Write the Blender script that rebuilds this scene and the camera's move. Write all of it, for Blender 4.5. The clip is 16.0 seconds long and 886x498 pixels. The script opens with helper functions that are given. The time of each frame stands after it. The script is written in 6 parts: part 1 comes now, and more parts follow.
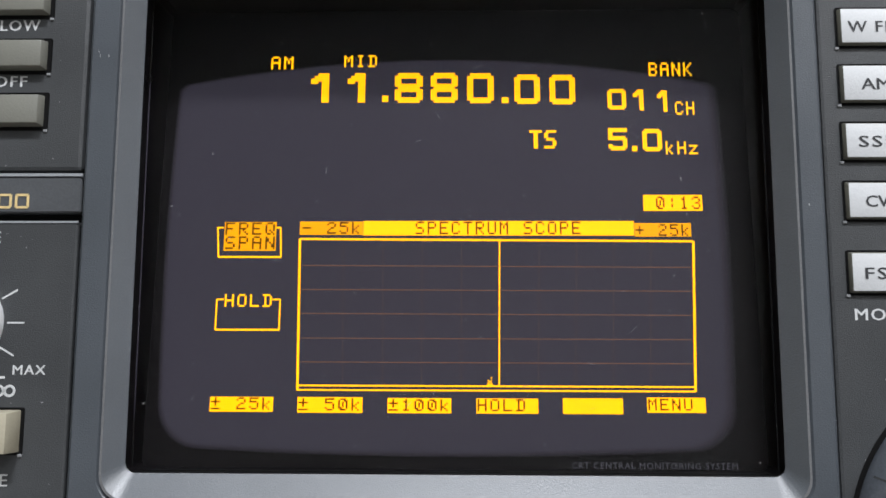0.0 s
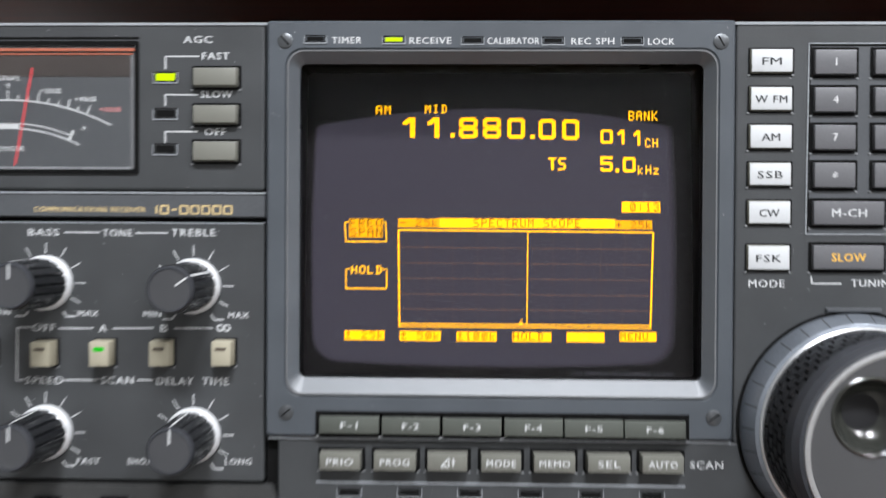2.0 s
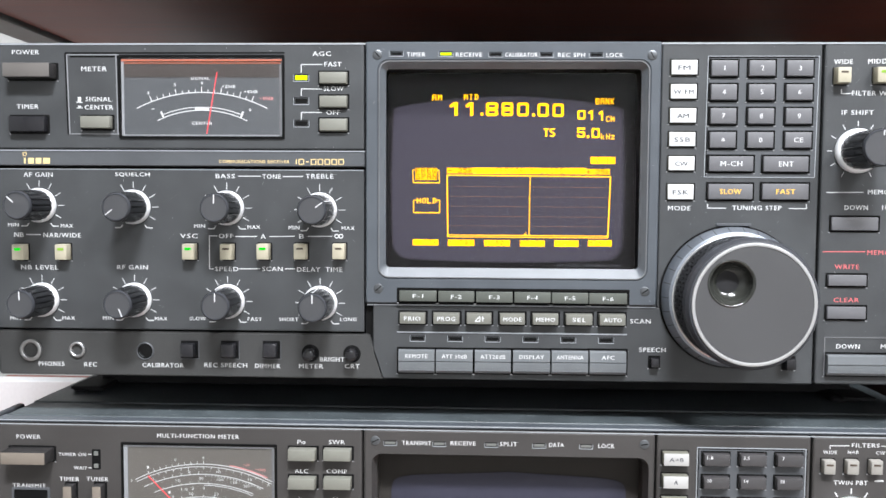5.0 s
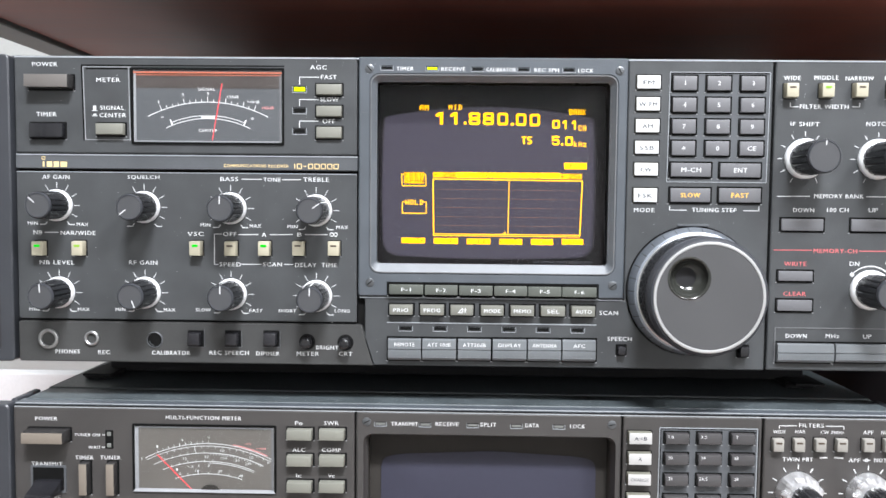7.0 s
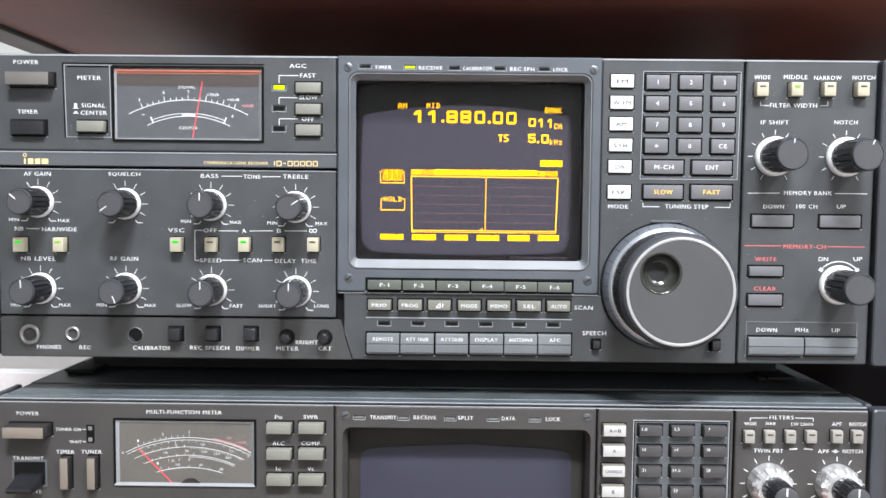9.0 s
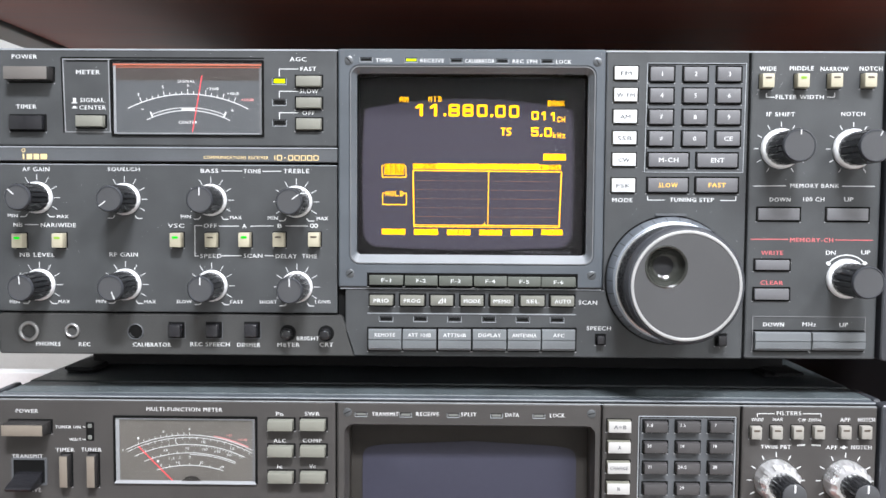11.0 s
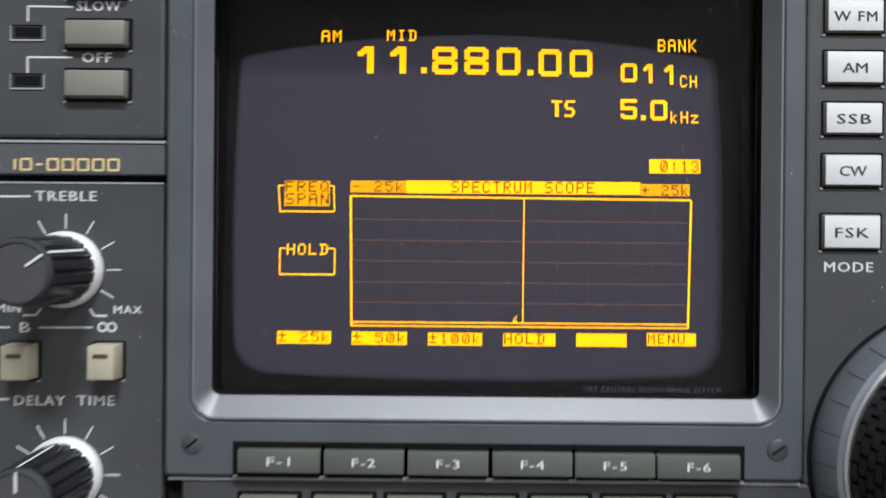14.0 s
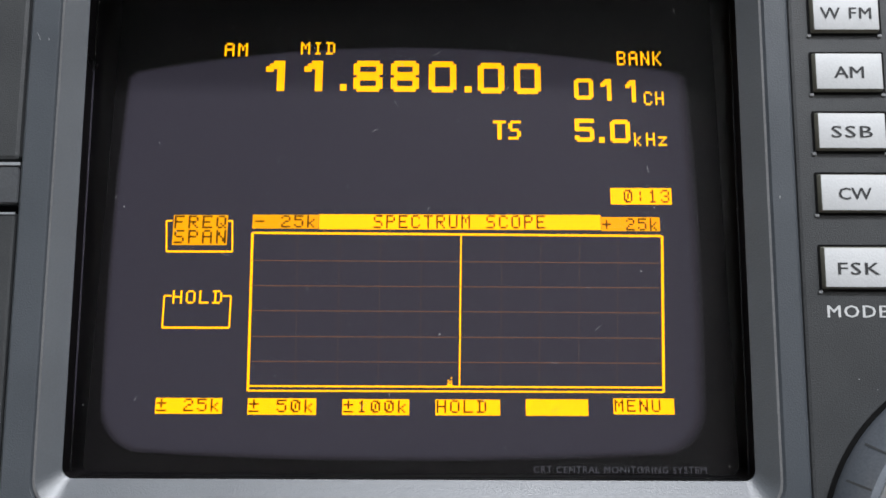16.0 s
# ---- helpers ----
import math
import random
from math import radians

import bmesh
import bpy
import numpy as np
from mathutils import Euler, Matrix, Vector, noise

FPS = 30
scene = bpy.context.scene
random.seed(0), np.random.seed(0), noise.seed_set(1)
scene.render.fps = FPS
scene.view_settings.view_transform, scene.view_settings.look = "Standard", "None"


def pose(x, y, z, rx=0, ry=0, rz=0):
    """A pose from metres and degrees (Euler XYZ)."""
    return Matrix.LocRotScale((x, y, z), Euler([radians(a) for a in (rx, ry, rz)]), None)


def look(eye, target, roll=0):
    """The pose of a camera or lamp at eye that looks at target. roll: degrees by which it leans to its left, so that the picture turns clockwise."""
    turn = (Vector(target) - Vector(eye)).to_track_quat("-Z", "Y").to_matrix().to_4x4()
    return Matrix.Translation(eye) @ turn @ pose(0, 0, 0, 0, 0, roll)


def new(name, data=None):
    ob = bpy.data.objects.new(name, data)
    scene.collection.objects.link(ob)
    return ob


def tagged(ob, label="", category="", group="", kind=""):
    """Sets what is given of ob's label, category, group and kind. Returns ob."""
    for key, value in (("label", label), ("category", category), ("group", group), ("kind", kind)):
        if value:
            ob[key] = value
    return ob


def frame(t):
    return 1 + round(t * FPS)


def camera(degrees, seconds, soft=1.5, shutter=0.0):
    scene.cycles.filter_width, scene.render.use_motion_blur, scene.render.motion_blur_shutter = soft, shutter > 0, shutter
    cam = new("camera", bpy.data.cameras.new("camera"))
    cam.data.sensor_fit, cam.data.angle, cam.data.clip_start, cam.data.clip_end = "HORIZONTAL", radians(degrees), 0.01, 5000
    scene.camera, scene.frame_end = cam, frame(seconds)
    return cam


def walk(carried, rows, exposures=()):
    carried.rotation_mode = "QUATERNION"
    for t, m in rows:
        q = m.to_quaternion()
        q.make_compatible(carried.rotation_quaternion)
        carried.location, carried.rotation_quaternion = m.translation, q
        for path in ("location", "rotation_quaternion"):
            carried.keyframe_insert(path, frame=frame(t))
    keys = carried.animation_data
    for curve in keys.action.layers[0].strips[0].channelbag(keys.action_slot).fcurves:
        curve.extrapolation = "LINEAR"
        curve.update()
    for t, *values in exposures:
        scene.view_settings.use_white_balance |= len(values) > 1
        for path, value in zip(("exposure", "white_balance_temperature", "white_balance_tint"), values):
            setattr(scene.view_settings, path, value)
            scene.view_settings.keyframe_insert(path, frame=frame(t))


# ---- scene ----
# camera and walk
cam = camera(59.6, 16.0, soft=1.55, shutter=0.5)
PATH = [
    (0, (0.02345, -0.13368, 0.25665), (0.00308, 0.85969, 0.36976), 0.18),
    (0.5, (0.02439, -0.13589, 0.25763), (0.00405, 0.85719, 0.37335), 0.17),
    (1, (0.02636, -0.14311, 0.26158), (0.00071, 0.85105, 0.36641), 0.20),
    (1.5, (0.02096, -0.17057, 0.26901), (-0.00154, 0.82594, 0.34936), 0.18),
    (2, (0.01179, -0.21543, 0.2713), (-0.01241, 0.78425, 0.26392), 0.32),
    (2.5, (0.00372, -0.25555, 0.26832), (-0.02057, 0.74292, 0.21872), 0.38),
    (3, (-6e-05, -0.28974, 0.26276), (-0.02292, 0.70901, 0.2182), 0.37),
    (3.5, (0.00227, -0.31604, 0.26515), (-0.03304, 0.68131, 0.20154), 0.33),
    (4, (0.00245, -0.32914, 0.26183), (-0.03317, 0.6684, 0.20134), 0.34),
    (6.5, (0.00667, -0.367, 0.26065), (-0.02444, 0.63106, 0.20682), 0.47),
    (7, (0.00636, -0.37706, 0.26208), (-0.014, 0.62113, 0.20551), 0.56),
    (7.5, (0.01097, -0.38376, 0.26394), (-0.01112, 0.61405, 0.20151), 0.57),
    (8, (0.01252, -0.38357, 0.26177), (-0.00518, 0.61453, 0.20269), 0.47),
    (8.5, (0.01055, -0.38324, 0.26126), (0.00365, 0.61504, 0.2031), 0.53),
    (9, (0.01262, -0.38305, 0.25985), (0.00498, 0.61542, 0.20505), 0.56),
    (11.5, (0.01313, -0.37542, 0.25609), (0.00067, 0.62311, 0.20341), 0.33),
    (12, (0.01079, -0.34049, 0.25743), (0.00123, 0.65745, 0.19388), 0.25),
    (12.5, (0.00933, -0.29362, 0.25452), (-0.00097, 0.70465, 0.19657), 0.20),
    (13, (0.01354, -0.23623, 0.25768), (-0.00544, 0.76126, 0.18946), 0.10),
    (13.5, (0.01113, -0.18795, 0.26117), (0.00394, 0.81011, 0.19941), 0.38),
    (14, (0.01448, -0.15753, 0.26395), (0.00852, 0.84245, 0.26239), 0.46),
    (14.5, (0.02352, -0.13907, 0.25989), (0.01497, 0.86021, 0.29705), 0.50),
    (15, (0.0286, -0.13079, 0.25995), (0.02449, 0.86532, 0.34799), 0.40),
    (15.5, (0.02879, -0.1273, 0.25711), (0.02266, 0.86774, 0.3564), 0.32),
    (16, (0.02866, -0.12734, 0.25548), (0.02336, 0.86547, 0.37504), 0.20),
]
walk(cam, [(t, look(eye, target, roll)) for t, eye, target, roll in PATH],
     exposures=[(0, -0.58), (1.0, -0.56), (2.0, -0.18), (2.5, 0.03), (3.5, 0.24), (4.2, 0.36), (6.5, 0.56), (9.0, 0.56), (11.5, 0.54), (12.5, 0.42), (13.0, 0.16), (13.5, -0.24), (14.0, -0.44), (14.5, -0.56), (16.0, -0.6)])

# ---- light: white room with a ceiling tube light in front of the shelf ----
world = bpy.data.worlds.new("world")
scene.world = world
world.use_nodes = True
world.node_tree.nodes["Background"].inputs[0].default_value = (0.8, 0.9, 1.0, 1)
world.node_tree.nodes["Background"].inputs[1].default_value = 0.05


def area_lamp(name, eye, target, sx, sy, watts, colour):
    data = bpy.data.lights.new(name, "AREA")
    data.shape, data.size, data.size_y, data.energy, data.color = "RECTANGLE", sx, sy, watts, colour
    ob = new(name, data)
    ob.matrix_world = look(eye, target)
    return ob


area_lamp("ceiling_lamp", (0.17, -1.0, 1.62), (0.17, -0.9, 0.3), 0.4, 0.16, 67, (0.912, 0.94, 1.0))
# unseen fill lamp, added to brighten the right-hand side
area_lamp("fill_lamp_right", (1.2, -1.2, 1.62), (1.15, -1.1, 0.3), 0.5, 0.5, 46, (0.93, 0.955, 1.0))

# ---- materials ----


def plastic(name, colour, rough=0.5, grain=2500.0, vary=0.18, bump=0.05, metal=0.0, coat=0.0, spec=0.5):
    m = bpy.data.materials.new(name)
    m.use_nodes = True
    nt = m.node_tree
    b = nt.nodes["Principled BSDF"]
    tc = nt.nodes.new("ShaderNodeTexCoord")
    fine = nt.nodes.new("ShaderNodeTexNoise")
    fine.inputs["Scale"].default_value, fine.inputs["Detail"].default_value = grain, 3
    large = nt.nodes.new("ShaderNodeTexNoise")
    large.inputs["Scale"].default_value, large.inputs["Detail"].default_value = 45, 4
    mix = nt.nodes.new("ShaderNodeMath")
    mix.operation = "ADD"
    ramp = nt.nodes.new("ShaderNodeMapRange")
    ramp.inputs[1].default_value, ramp.inputs[2].default_value = 0.6, 1.4
    ramp.inputs[3].default_value, ramp.inputs[4].default_value = 1 - vary, 1 + vary
    tint = nt.nodes.new("ShaderNodeVectorMath")
    tint.operation = "SCALE"
    tint.inputs[0].default_value = colour
    nt.links.new(tc.outputs["Object"], fine.inputs["Vector"])
    nt.links.new(tc.outputs["Object"], large.inputs["Vector"])
    nt.links.new(fine.outputs["Fac"], mix.inputs[0])
    nt.links.new(large.outputs["Fac"], mix.inputs[1])
    nt.links.new(mix.outputs[0], ramp.inputs[0])
    nt.links.new(ramp.outputs[0], tint.inputs["Scale"])
    nt.links.new(tint.outputs[0], b.inputs["Base Color"])
    rr = nt.nodes.new("ShaderNodeMapRange")
    rr.inputs[3].default_value, rr.inputs[4].default_value = max(rough - 0.08, 0.02), rough + 0.1
    nt.links.new(large.outputs["Fac"], rr.inputs[0])
    nt.links.new(rr.outputs[0], b.inputs["Roughness"])
    b.inputs["Metallic"].default_value = metal
    b.inputs["Coat Weight"].default_value = coat
    b.inputs["Specular IOR Level"].default_value = spec
    if bump:
        bp = nt.nodes.new("ShaderNodeBump")
        bp.inputs["Strength"].default_value, bp.inputs["Distance"].default_value = bump * 4, 0.0002
        nt.links.new(fine.outputs["Fac"], bp.inputs["Height"])
        nt.links.new(bp.outputs[0], b.inputs["Normal"])
    return m


def glow(name, colour, strength, body=0.3):
    m = bpy.data.materials.new(name)
    m.use_nodes = True
    b = m.node_tree.nodes["Principled BSDF"]
    b.inputs["Base Color"].default_value = (*[body * c for c in colour], 1)
    b.inputs["Emission Color"].default_value = (*colour, 1)
    b.inputs["Emission Strength"].default_value = strength
    b.inputs["Roughness"].default_value = 0.4
    b.inputs["Specular IOR Level"].default_value = 0.1
    return m


M_PANEL = plastic("panel_paint", (0.0428, 0.0452, 0.047), 0.42, grain=4200, vary=0.3, bump=0.11, spec=0.3)
M_PANEL_DARK = plastic("apron_paint", (0.0395, 0.0398, 0.0392), 0.42, bump=0.08, spec=0.3)
M_STRIP = plastic("strip_paint", (0.066, 0.070, 0.075), 0.4, bump=0.05, spec=0.3)
M_BEZEL = plastic("surround_plastic", (0.058, 0.066, 0.0755), 0.33, grain=3600, vary=0.2, bump=0.07, spec=0.5)
M_TXPANEL = plastic("warm_panel_paint", (0.041, 0.0382, 0.0365), 0.45, bump=0.08, spec=0.3)
M_CASE = plastic("case_paint", (0.047, 0.057, 0.061), 0.48, grain=900, vary=0.6, bump=0.3)
M_BLACK = plastic("black_gap", (0.006, 0.006, 0.006), 0.6, bump=0, spec=0.05)
M_EDGE = plastic("pale_edge_line", (0.25, 0.265, 0.28), 0.36, bump=0.03)
M_RUBBER = plastic("rubber", (0.018, 0.018, 0.019), 0.75, spec=0.15)
M_MASK = plastic("tube_mask", (0.005, 0.0045, 0.005), 0.3, bump=0, spec=0.12)
M_TXMASK = plastic("warm_tube_mask", (0.030, 0.0275, 0.025), 0.35, bump=0, spec=0.1)
M_TUBE_OFF = plastic("unlit_tube_face", (0.031, 0.031, 0.045), 0.3, grain=300, vary=0.05, bump=0, spec=0.2)
M_WHITE = plastic("white_print", (0.50, 0.51, 0.51), 0.6, vary=0.1, bump=0)
M_DULL = plastic("dull_white_print", (0.48, 0.48, 0.48), 0.6, vary=0.1, bump=0)
M_GOLD = plastic("gold_print", (0.62, 0.47, 0.22), 0.4, bump=0)
M_RED = plastic("red_print", (0.47, 0.10, 0.105), 0.55, bump=0)
M_INK = plastic("dark_print", (0.022, 0.023, 0.025), 0.7, bump=0)
M_AMBERINK = plastic("amber_print", (0.75, 0.42, 0.06), 0.5, bump=0)
M_SILK = plastic("grey_print", (0.055, 0.055, 0.066), 0.5, bump=0)
M_BTN_TAUPE = plastic("taupe_button", (0.098, 0.09, 0.084), 0.35, vary=0.1)
M_BTN_TAN = plastic("tan_button", (0.15, 0.128, 0.105), 0.33, vary=0.15)
M_BTN_BLACK = plastic("black_button", (0.012, 0.012, 0.014), 0.2)
M_BTN_GREY = plastic("grey_button", (0.148, 0.148, 0.126), 0.42, vary=0.07)
M_BTN_GREYD = plastic("dull_grey_button", (0.12, 0.125, 0.115), 0.42, vary=0.08)
M_BTN_CREAM = plastic("cream_button", (0.325, 0.30, 0.225), 0.4, vary=0.08)
M_BTN_OLIVE = plastic("olive_button", (0.128, 0.128, 0.110), 0.42, vary=0.08)
M_BTN_OLIVE_DARK = plastic("dark_olive_button", (0.066, 0.072, 0.062), 0.4, vary=0.08)
M_BTN_STEEL = plastic("blue_grey_button", (0.106, 0.114, 0.120), 0.36, vary=0.1)
M_BTN_WHITE = plastic("white_button", (0.47, 0.48, 0.485), 0.42, vary=0.05)
M_BTN_CHAR = plastic("charcoal_button", (0.098, 0.098, 0.104), 0.36, vary=0.1)
M_KNOB = plastic("black_knob", (0.005, 0.005, 0.006), 0.12, vary=0.1, spec=0.6)
M_KNOB_SIDE = plastic("fluted_knob_side", (0.009, 0.0095, 0.011), 0.16, vary=0.12, spec=0.7, coat=0.3)
M_FRAME = plastic("black_end_frame", (0.029, 0.031, 0.036), 0.36, vary=0.12, bump=0.05)
M_BTN_DARK = plastic("dark_button", (0.042, 0.04, 0.041), 0.34, vary=0.1)
M_BTN_IVORY = plastic("ivory_button", (0.34, 0.335, 0.325), 0.42, vary=0.06)
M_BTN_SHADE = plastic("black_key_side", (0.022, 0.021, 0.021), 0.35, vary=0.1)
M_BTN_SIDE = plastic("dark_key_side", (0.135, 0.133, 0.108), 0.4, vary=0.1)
M_BTN_STONE = plastic("stone_grey_button", (0.22, 0.21, 0.19), 0.38, vary=0.1)
M_CHROME = plastic("chrome_ring", (0.84, 0.84, 0.85), 0.28, vary=0.08, metal=0.85, bump=0.02)
M_KNOB_FACE = plastic("knob_face", (0.046, 0.047, 0.05), 0.4, vary=0.1, spec=0.4)
M_SKIRT = plastic("knob_skirt", (0.76, 0.77, 0.78), 0.36, vary=0.05, metal=0.4, bump=0.02)
M_DIALRIM = plastic("dial_rim", (0.031, 0.033, 0.038), 0.4, vary=0.1, spec=0.3)
M_DIALBASE = plastic("dial_base_ring", (0.24, 0.265, 0.3), 0.34, vary=0.2, metal=0.75)
M_DIALFACE = plastic("dial_face", (0.052, 0.052, 0.0535), 0.48, vary=0.08, bump=0.03, spec=0.3)
M_RING = plastic("satin_metal_ring", (0.56, 0.565, 0.57), 0.3, vary=0.08, metal=0.9, bump=0.03)
M_JACK = plastic("worn_nickel", (0.3, 0.3, 0.3), 0.34, vary=0.15, metal=0.8, bump=0.05)
M_DIMPLE = plastic("glossy_dimple", (0.022, 0.023, 0.02), 0.14, vary=0.2, spec=0.6)
M_GLINT = plastic("corner_glint", (0.19, 0.195, 0.2), 0.35, bump=0)
M_STUD = plastic("worn_grip_rubber", (0.010, 0.0105, 0.012), 0.5, spec=0.25)
M_GRIP = plastic("grip_rubber", (0.010, 0.010, 0.011), 0.55, spec=0.25)
M_SCREW = plastic("screw_metal", (0.09, 0.095, 0.1), 0.35, metal=0.6)
M_METER = plastic("meter_plate", (0.054, 0.058, 0.062), 0.5, vary=0.05, bump=0)
M_METER_TX = plastic("warm_meter_plate", (0.088, 0.081, 0.072), 0.5, vary=0.12, bump=0)
M_METER_REFLECTION = plastic("dark_meter_reflection", (0.04, 0.033, 0.03), 0.4, vary=0.2, bump=0)
M_METER_EDGE = plastic("orange_acrylic", (0.33, 0.10, 0.06), 0.3, bump=0)
M_NEEDLE = plastic("red_needle", (0.7, 0.06, 0.07), 0.45, bump=0)
M_SCALE_RED = plastic("red_scale", (0.50, 0.20, 0.20), 0.5, bump=0)
M_SILL = plastic("satin_slope", (0.060, 0.068, 0.077), 0.4, grain=3600, vary=0.16, bump=0.05, spec=0.95)
M_CLEAR_DIM = plastic("clear_plastic_strip", (0.22, 0.225, 0.235), 0.2, bump=0)
M_CLEAR = plastic("clear_plastic_frame", (0.12, 0.122, 0.126), 0.2, bump=0)
M_DIM = plastic("bounce_wall_grey", (0.50, 0.49, 0.48), 0.8, grain=300, vary=0.06, bump=0)
M_WALL = plastic("white_wall", (0.45, 0.46, 0.445), 0.7, grain=300, vary=0.05, bump=0.1)
M_CEIL = plastic("ceiling_paint", (0.7, 0.7, 0.7), 0.8, grain=300, vary=0.05, bump=0)
M_FLOOR = plastic("floor_vinyl", (0.27, 0.25, 0.225), 0.6, grain=200, vary=0.2)
M_RAIL = plastic("grey_green_steel", (0.17, 0.205, 0.2), 0.45, grain=400, vary=0.06, bump=0.05)
M_SIDE = plastic("flat_black", (0.022, 0.02, 0.022), 0.5)
M_DUST = plastic("dust", (0.5, 0.5, 0.5), 0.9, bump=0)
M_AMBER = glow("amber_phosphor", (1.0, 0.46, 0.0), 2.1)
M_AMBER_DIM = glow("dim_amber_phosphor", (1.0, 0.42, 0.0), 1.15)
M_AMBER_FAINT = glow("faint_amber_phosphor", (1.0, 0.46, 0.25), 0.19, 0.08)
M_AMBER_TRACE = glow("trace_amber_phosphor", (1.0, 0.62, 0.55), 0.075, 0.04)
M_SCREEN_INK = glow("dark_amber_phosphor", (0.30, 0.11, 0.0), 0.25)
M_LED = glow("lit_led", (0.60, 0.86, 0.0), 0.85)
M_LED_GREEN = glow("green_led", (0.005, 0.62, 0.01), 0.9, 0.1)
M_LED_PALE = glow("pale_green_led", (0.34, 0.62, 0.08), 0.32, 0.3)
M_LAMP_OFF = plastic("unlit_lamp", (0.05, 0.035, 0.025), 0.4, bump=0)



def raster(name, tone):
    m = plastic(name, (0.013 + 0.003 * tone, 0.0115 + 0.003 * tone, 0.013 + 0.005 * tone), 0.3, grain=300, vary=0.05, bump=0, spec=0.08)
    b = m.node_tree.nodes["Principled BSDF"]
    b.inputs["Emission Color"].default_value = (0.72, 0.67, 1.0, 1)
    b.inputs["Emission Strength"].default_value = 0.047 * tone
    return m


M_TUBE = raster("tube_face", 1.0)



def lacquered_wood(name, dark, light):
    """Dark lacquer over fine streaks that run along x, with a slow change from patch to patch."""
    m = bpy.data.materials.new(name)
    m.use_nodes = True
    nt = m.node_tree
    b = nt.nodes["Principled BSDF"]
    tc, mp = nt.nodes.new("ShaderNodeTexCoord"), nt.nodes.new("ShaderNodeMapping")
    mp.inputs["Scale"].default_value = (4.0, 150.0, 60.0)
    streak, patch = nt.nodes.new("ShaderNodeTexNoise"), nt.nodes.new("ShaderNodeTexNoise")
    streak.inputs["Scale"].default_value, streak.inputs["Detail"].default_value = 1.0, 6
    patch.inputs["Scale"].default_value, patch.inputs["Detail"].default_value = 7.0, 3
    add, ramp = nt.nodes.new("ShaderNodeMath"), nt.nodes.new("ShaderNodeMapRange")
    add.operation = "ADD"
    ramp.inputs[1].default_value, ramp.inputs[2].default_value = 0.65, 1.35
    mix = nt.nodes.new("ShaderNodeMix")
    mix.data_type = "RGBA"
    mix.inputs["A"].default_value, mix.inputs["B"].default_value = (*dark, 1), (*light, 1)
    rough = nt.nodes.new("ShaderNodeMapRange")
    rough.inputs[3].default_value, rough.inputs[4].default_value = 0.28, 0.5
    nt.links.new(tc.outputs["Object"], mp.inputs["Vector"])
    nt.links.new(mp.outputs[0], streak.inputs["Vector"])
    nt.links.new(tc.outputs["Object"], patch.inputs["Vector"])
    nt.links.new(streak.outputs["Fac"], add.inputs[0])
    nt.links.new(patch.outputs["Fac"], add.inputs[1])
    nt.links.new(add.outputs[0], ramp.inputs[0])
    nt.links.new(ramp.outputs[0], mix.inputs["Factor"])
    nt.links.new(mix.outputs["Result"], b.inputs["Base Color"])
    nt.links.new(streak.outputs["Fac"], rough.inputs[0])
    nt.links.new(rough.outputs[0], b.inputs["Roughness"])
    b.inputs["Specular IOR Level"].default_value = 0.2
    return m


M_WOOD = lacquered_wood("dark_red_lacquer", (0.15, 0.05, 0.04), (0.34, 0.115, 0.082))

# window panes: clear with a faint mirror gloss
M_WINDOW = bpy.data.materials.new("window_glass")
M_WINDOW.use_nodes = True
_nt = M_WINDOW.node_tree
_nt.nodes.remove(_nt.nodes["Principled BSDF"])
_clear, _gloss = _nt.nodes.new("ShaderNodeBsdfTransparent"), _nt.nodes.new("ShaderNodeBsdfGlossy")
_gloss.inputs["Roughness"].default_value = 0.12
_fres, _blend = _nt.nodes.new("ShaderNodeFresnel"), _nt.nodes.new("ShaderNodeMixShader")
_fres.inputs["IOR"].default_value = 1.17
_nt.links.new(_fres.outputs[0], _blend.inputs[0])
_nt.links.new(_clear.outputs[0], _blend.inputs[1])
_nt.links.new(_gloss.outputs[0], _blend.inputs[2])
_nt.links.new(_blend.outputs[0], _nt.nodes["Material Output"].inputs["Surface"])

# ---- mesh helpers; drawn in millimetres ----
MM = 0.001


def part(name, bm, material, parent=None, label="", smooth=0):
    me = bpy.data.meshes.new(name)
    for v in bm.verts:
        v.co *= MM
    bm.to_mesh(me)
    bm.free()
    me.materials.append(material)
    if smooth:
        me.polygons.foreach_set("use_smooth", [True] * len(me.polygons))
        me.set_sharp_from_angle(angle=radians(smooth))
    ob = new(name, me)
    if parent is not None:
        ob.parent = parent
    if label:
        ob["label"] = label
    return ob


def block(bm, x0, x1, y0, y1, z0, z1, bevel=0.0, taper=0.0, seg=1):
    """A box; taper insets its front (lower y) face."""
    vs = [bm.verts.new((x, y, z)) for y in (y0, y1) for x, z in ((x0, z0), (x1, z0), (x1, z1), (x0, z1))]
    if taper:
        cx, cz = (x0 + x1) / 2, (z0 + z1) / 2
        for v in vs[:4]:
            v.co.x += taper if v.co.x < cx else -taper
            v.co.z += taper if v.co.z < cz else -taper
    faces = [bm.faces.new([vs[i] for i in f]) for f in ((0, 1, 2, 3), (7, 6, 5, 4), (4, 5, 1, 0), (5, 6, 2, 1), (6, 7, 3, 2), (7, 4, 0, 3))]
    if bevel:
        edges = list({e for f in faces for e in f.edges})
        bmesh.ops.bevel(bm, geom=edges, offset=bevel, segments=seg, affect="EDGES", profile=0.5)
    return bm


def box(name, x0, x1, y0, y1, z0, z1, material, parent=None, bevel=0.0, label="", taper=0.0, seg=1):
    return part(name, block(bmesh.new(), x0, x1, y0, y1, z0, z1, bevel, taper, seg), material, parent, label)


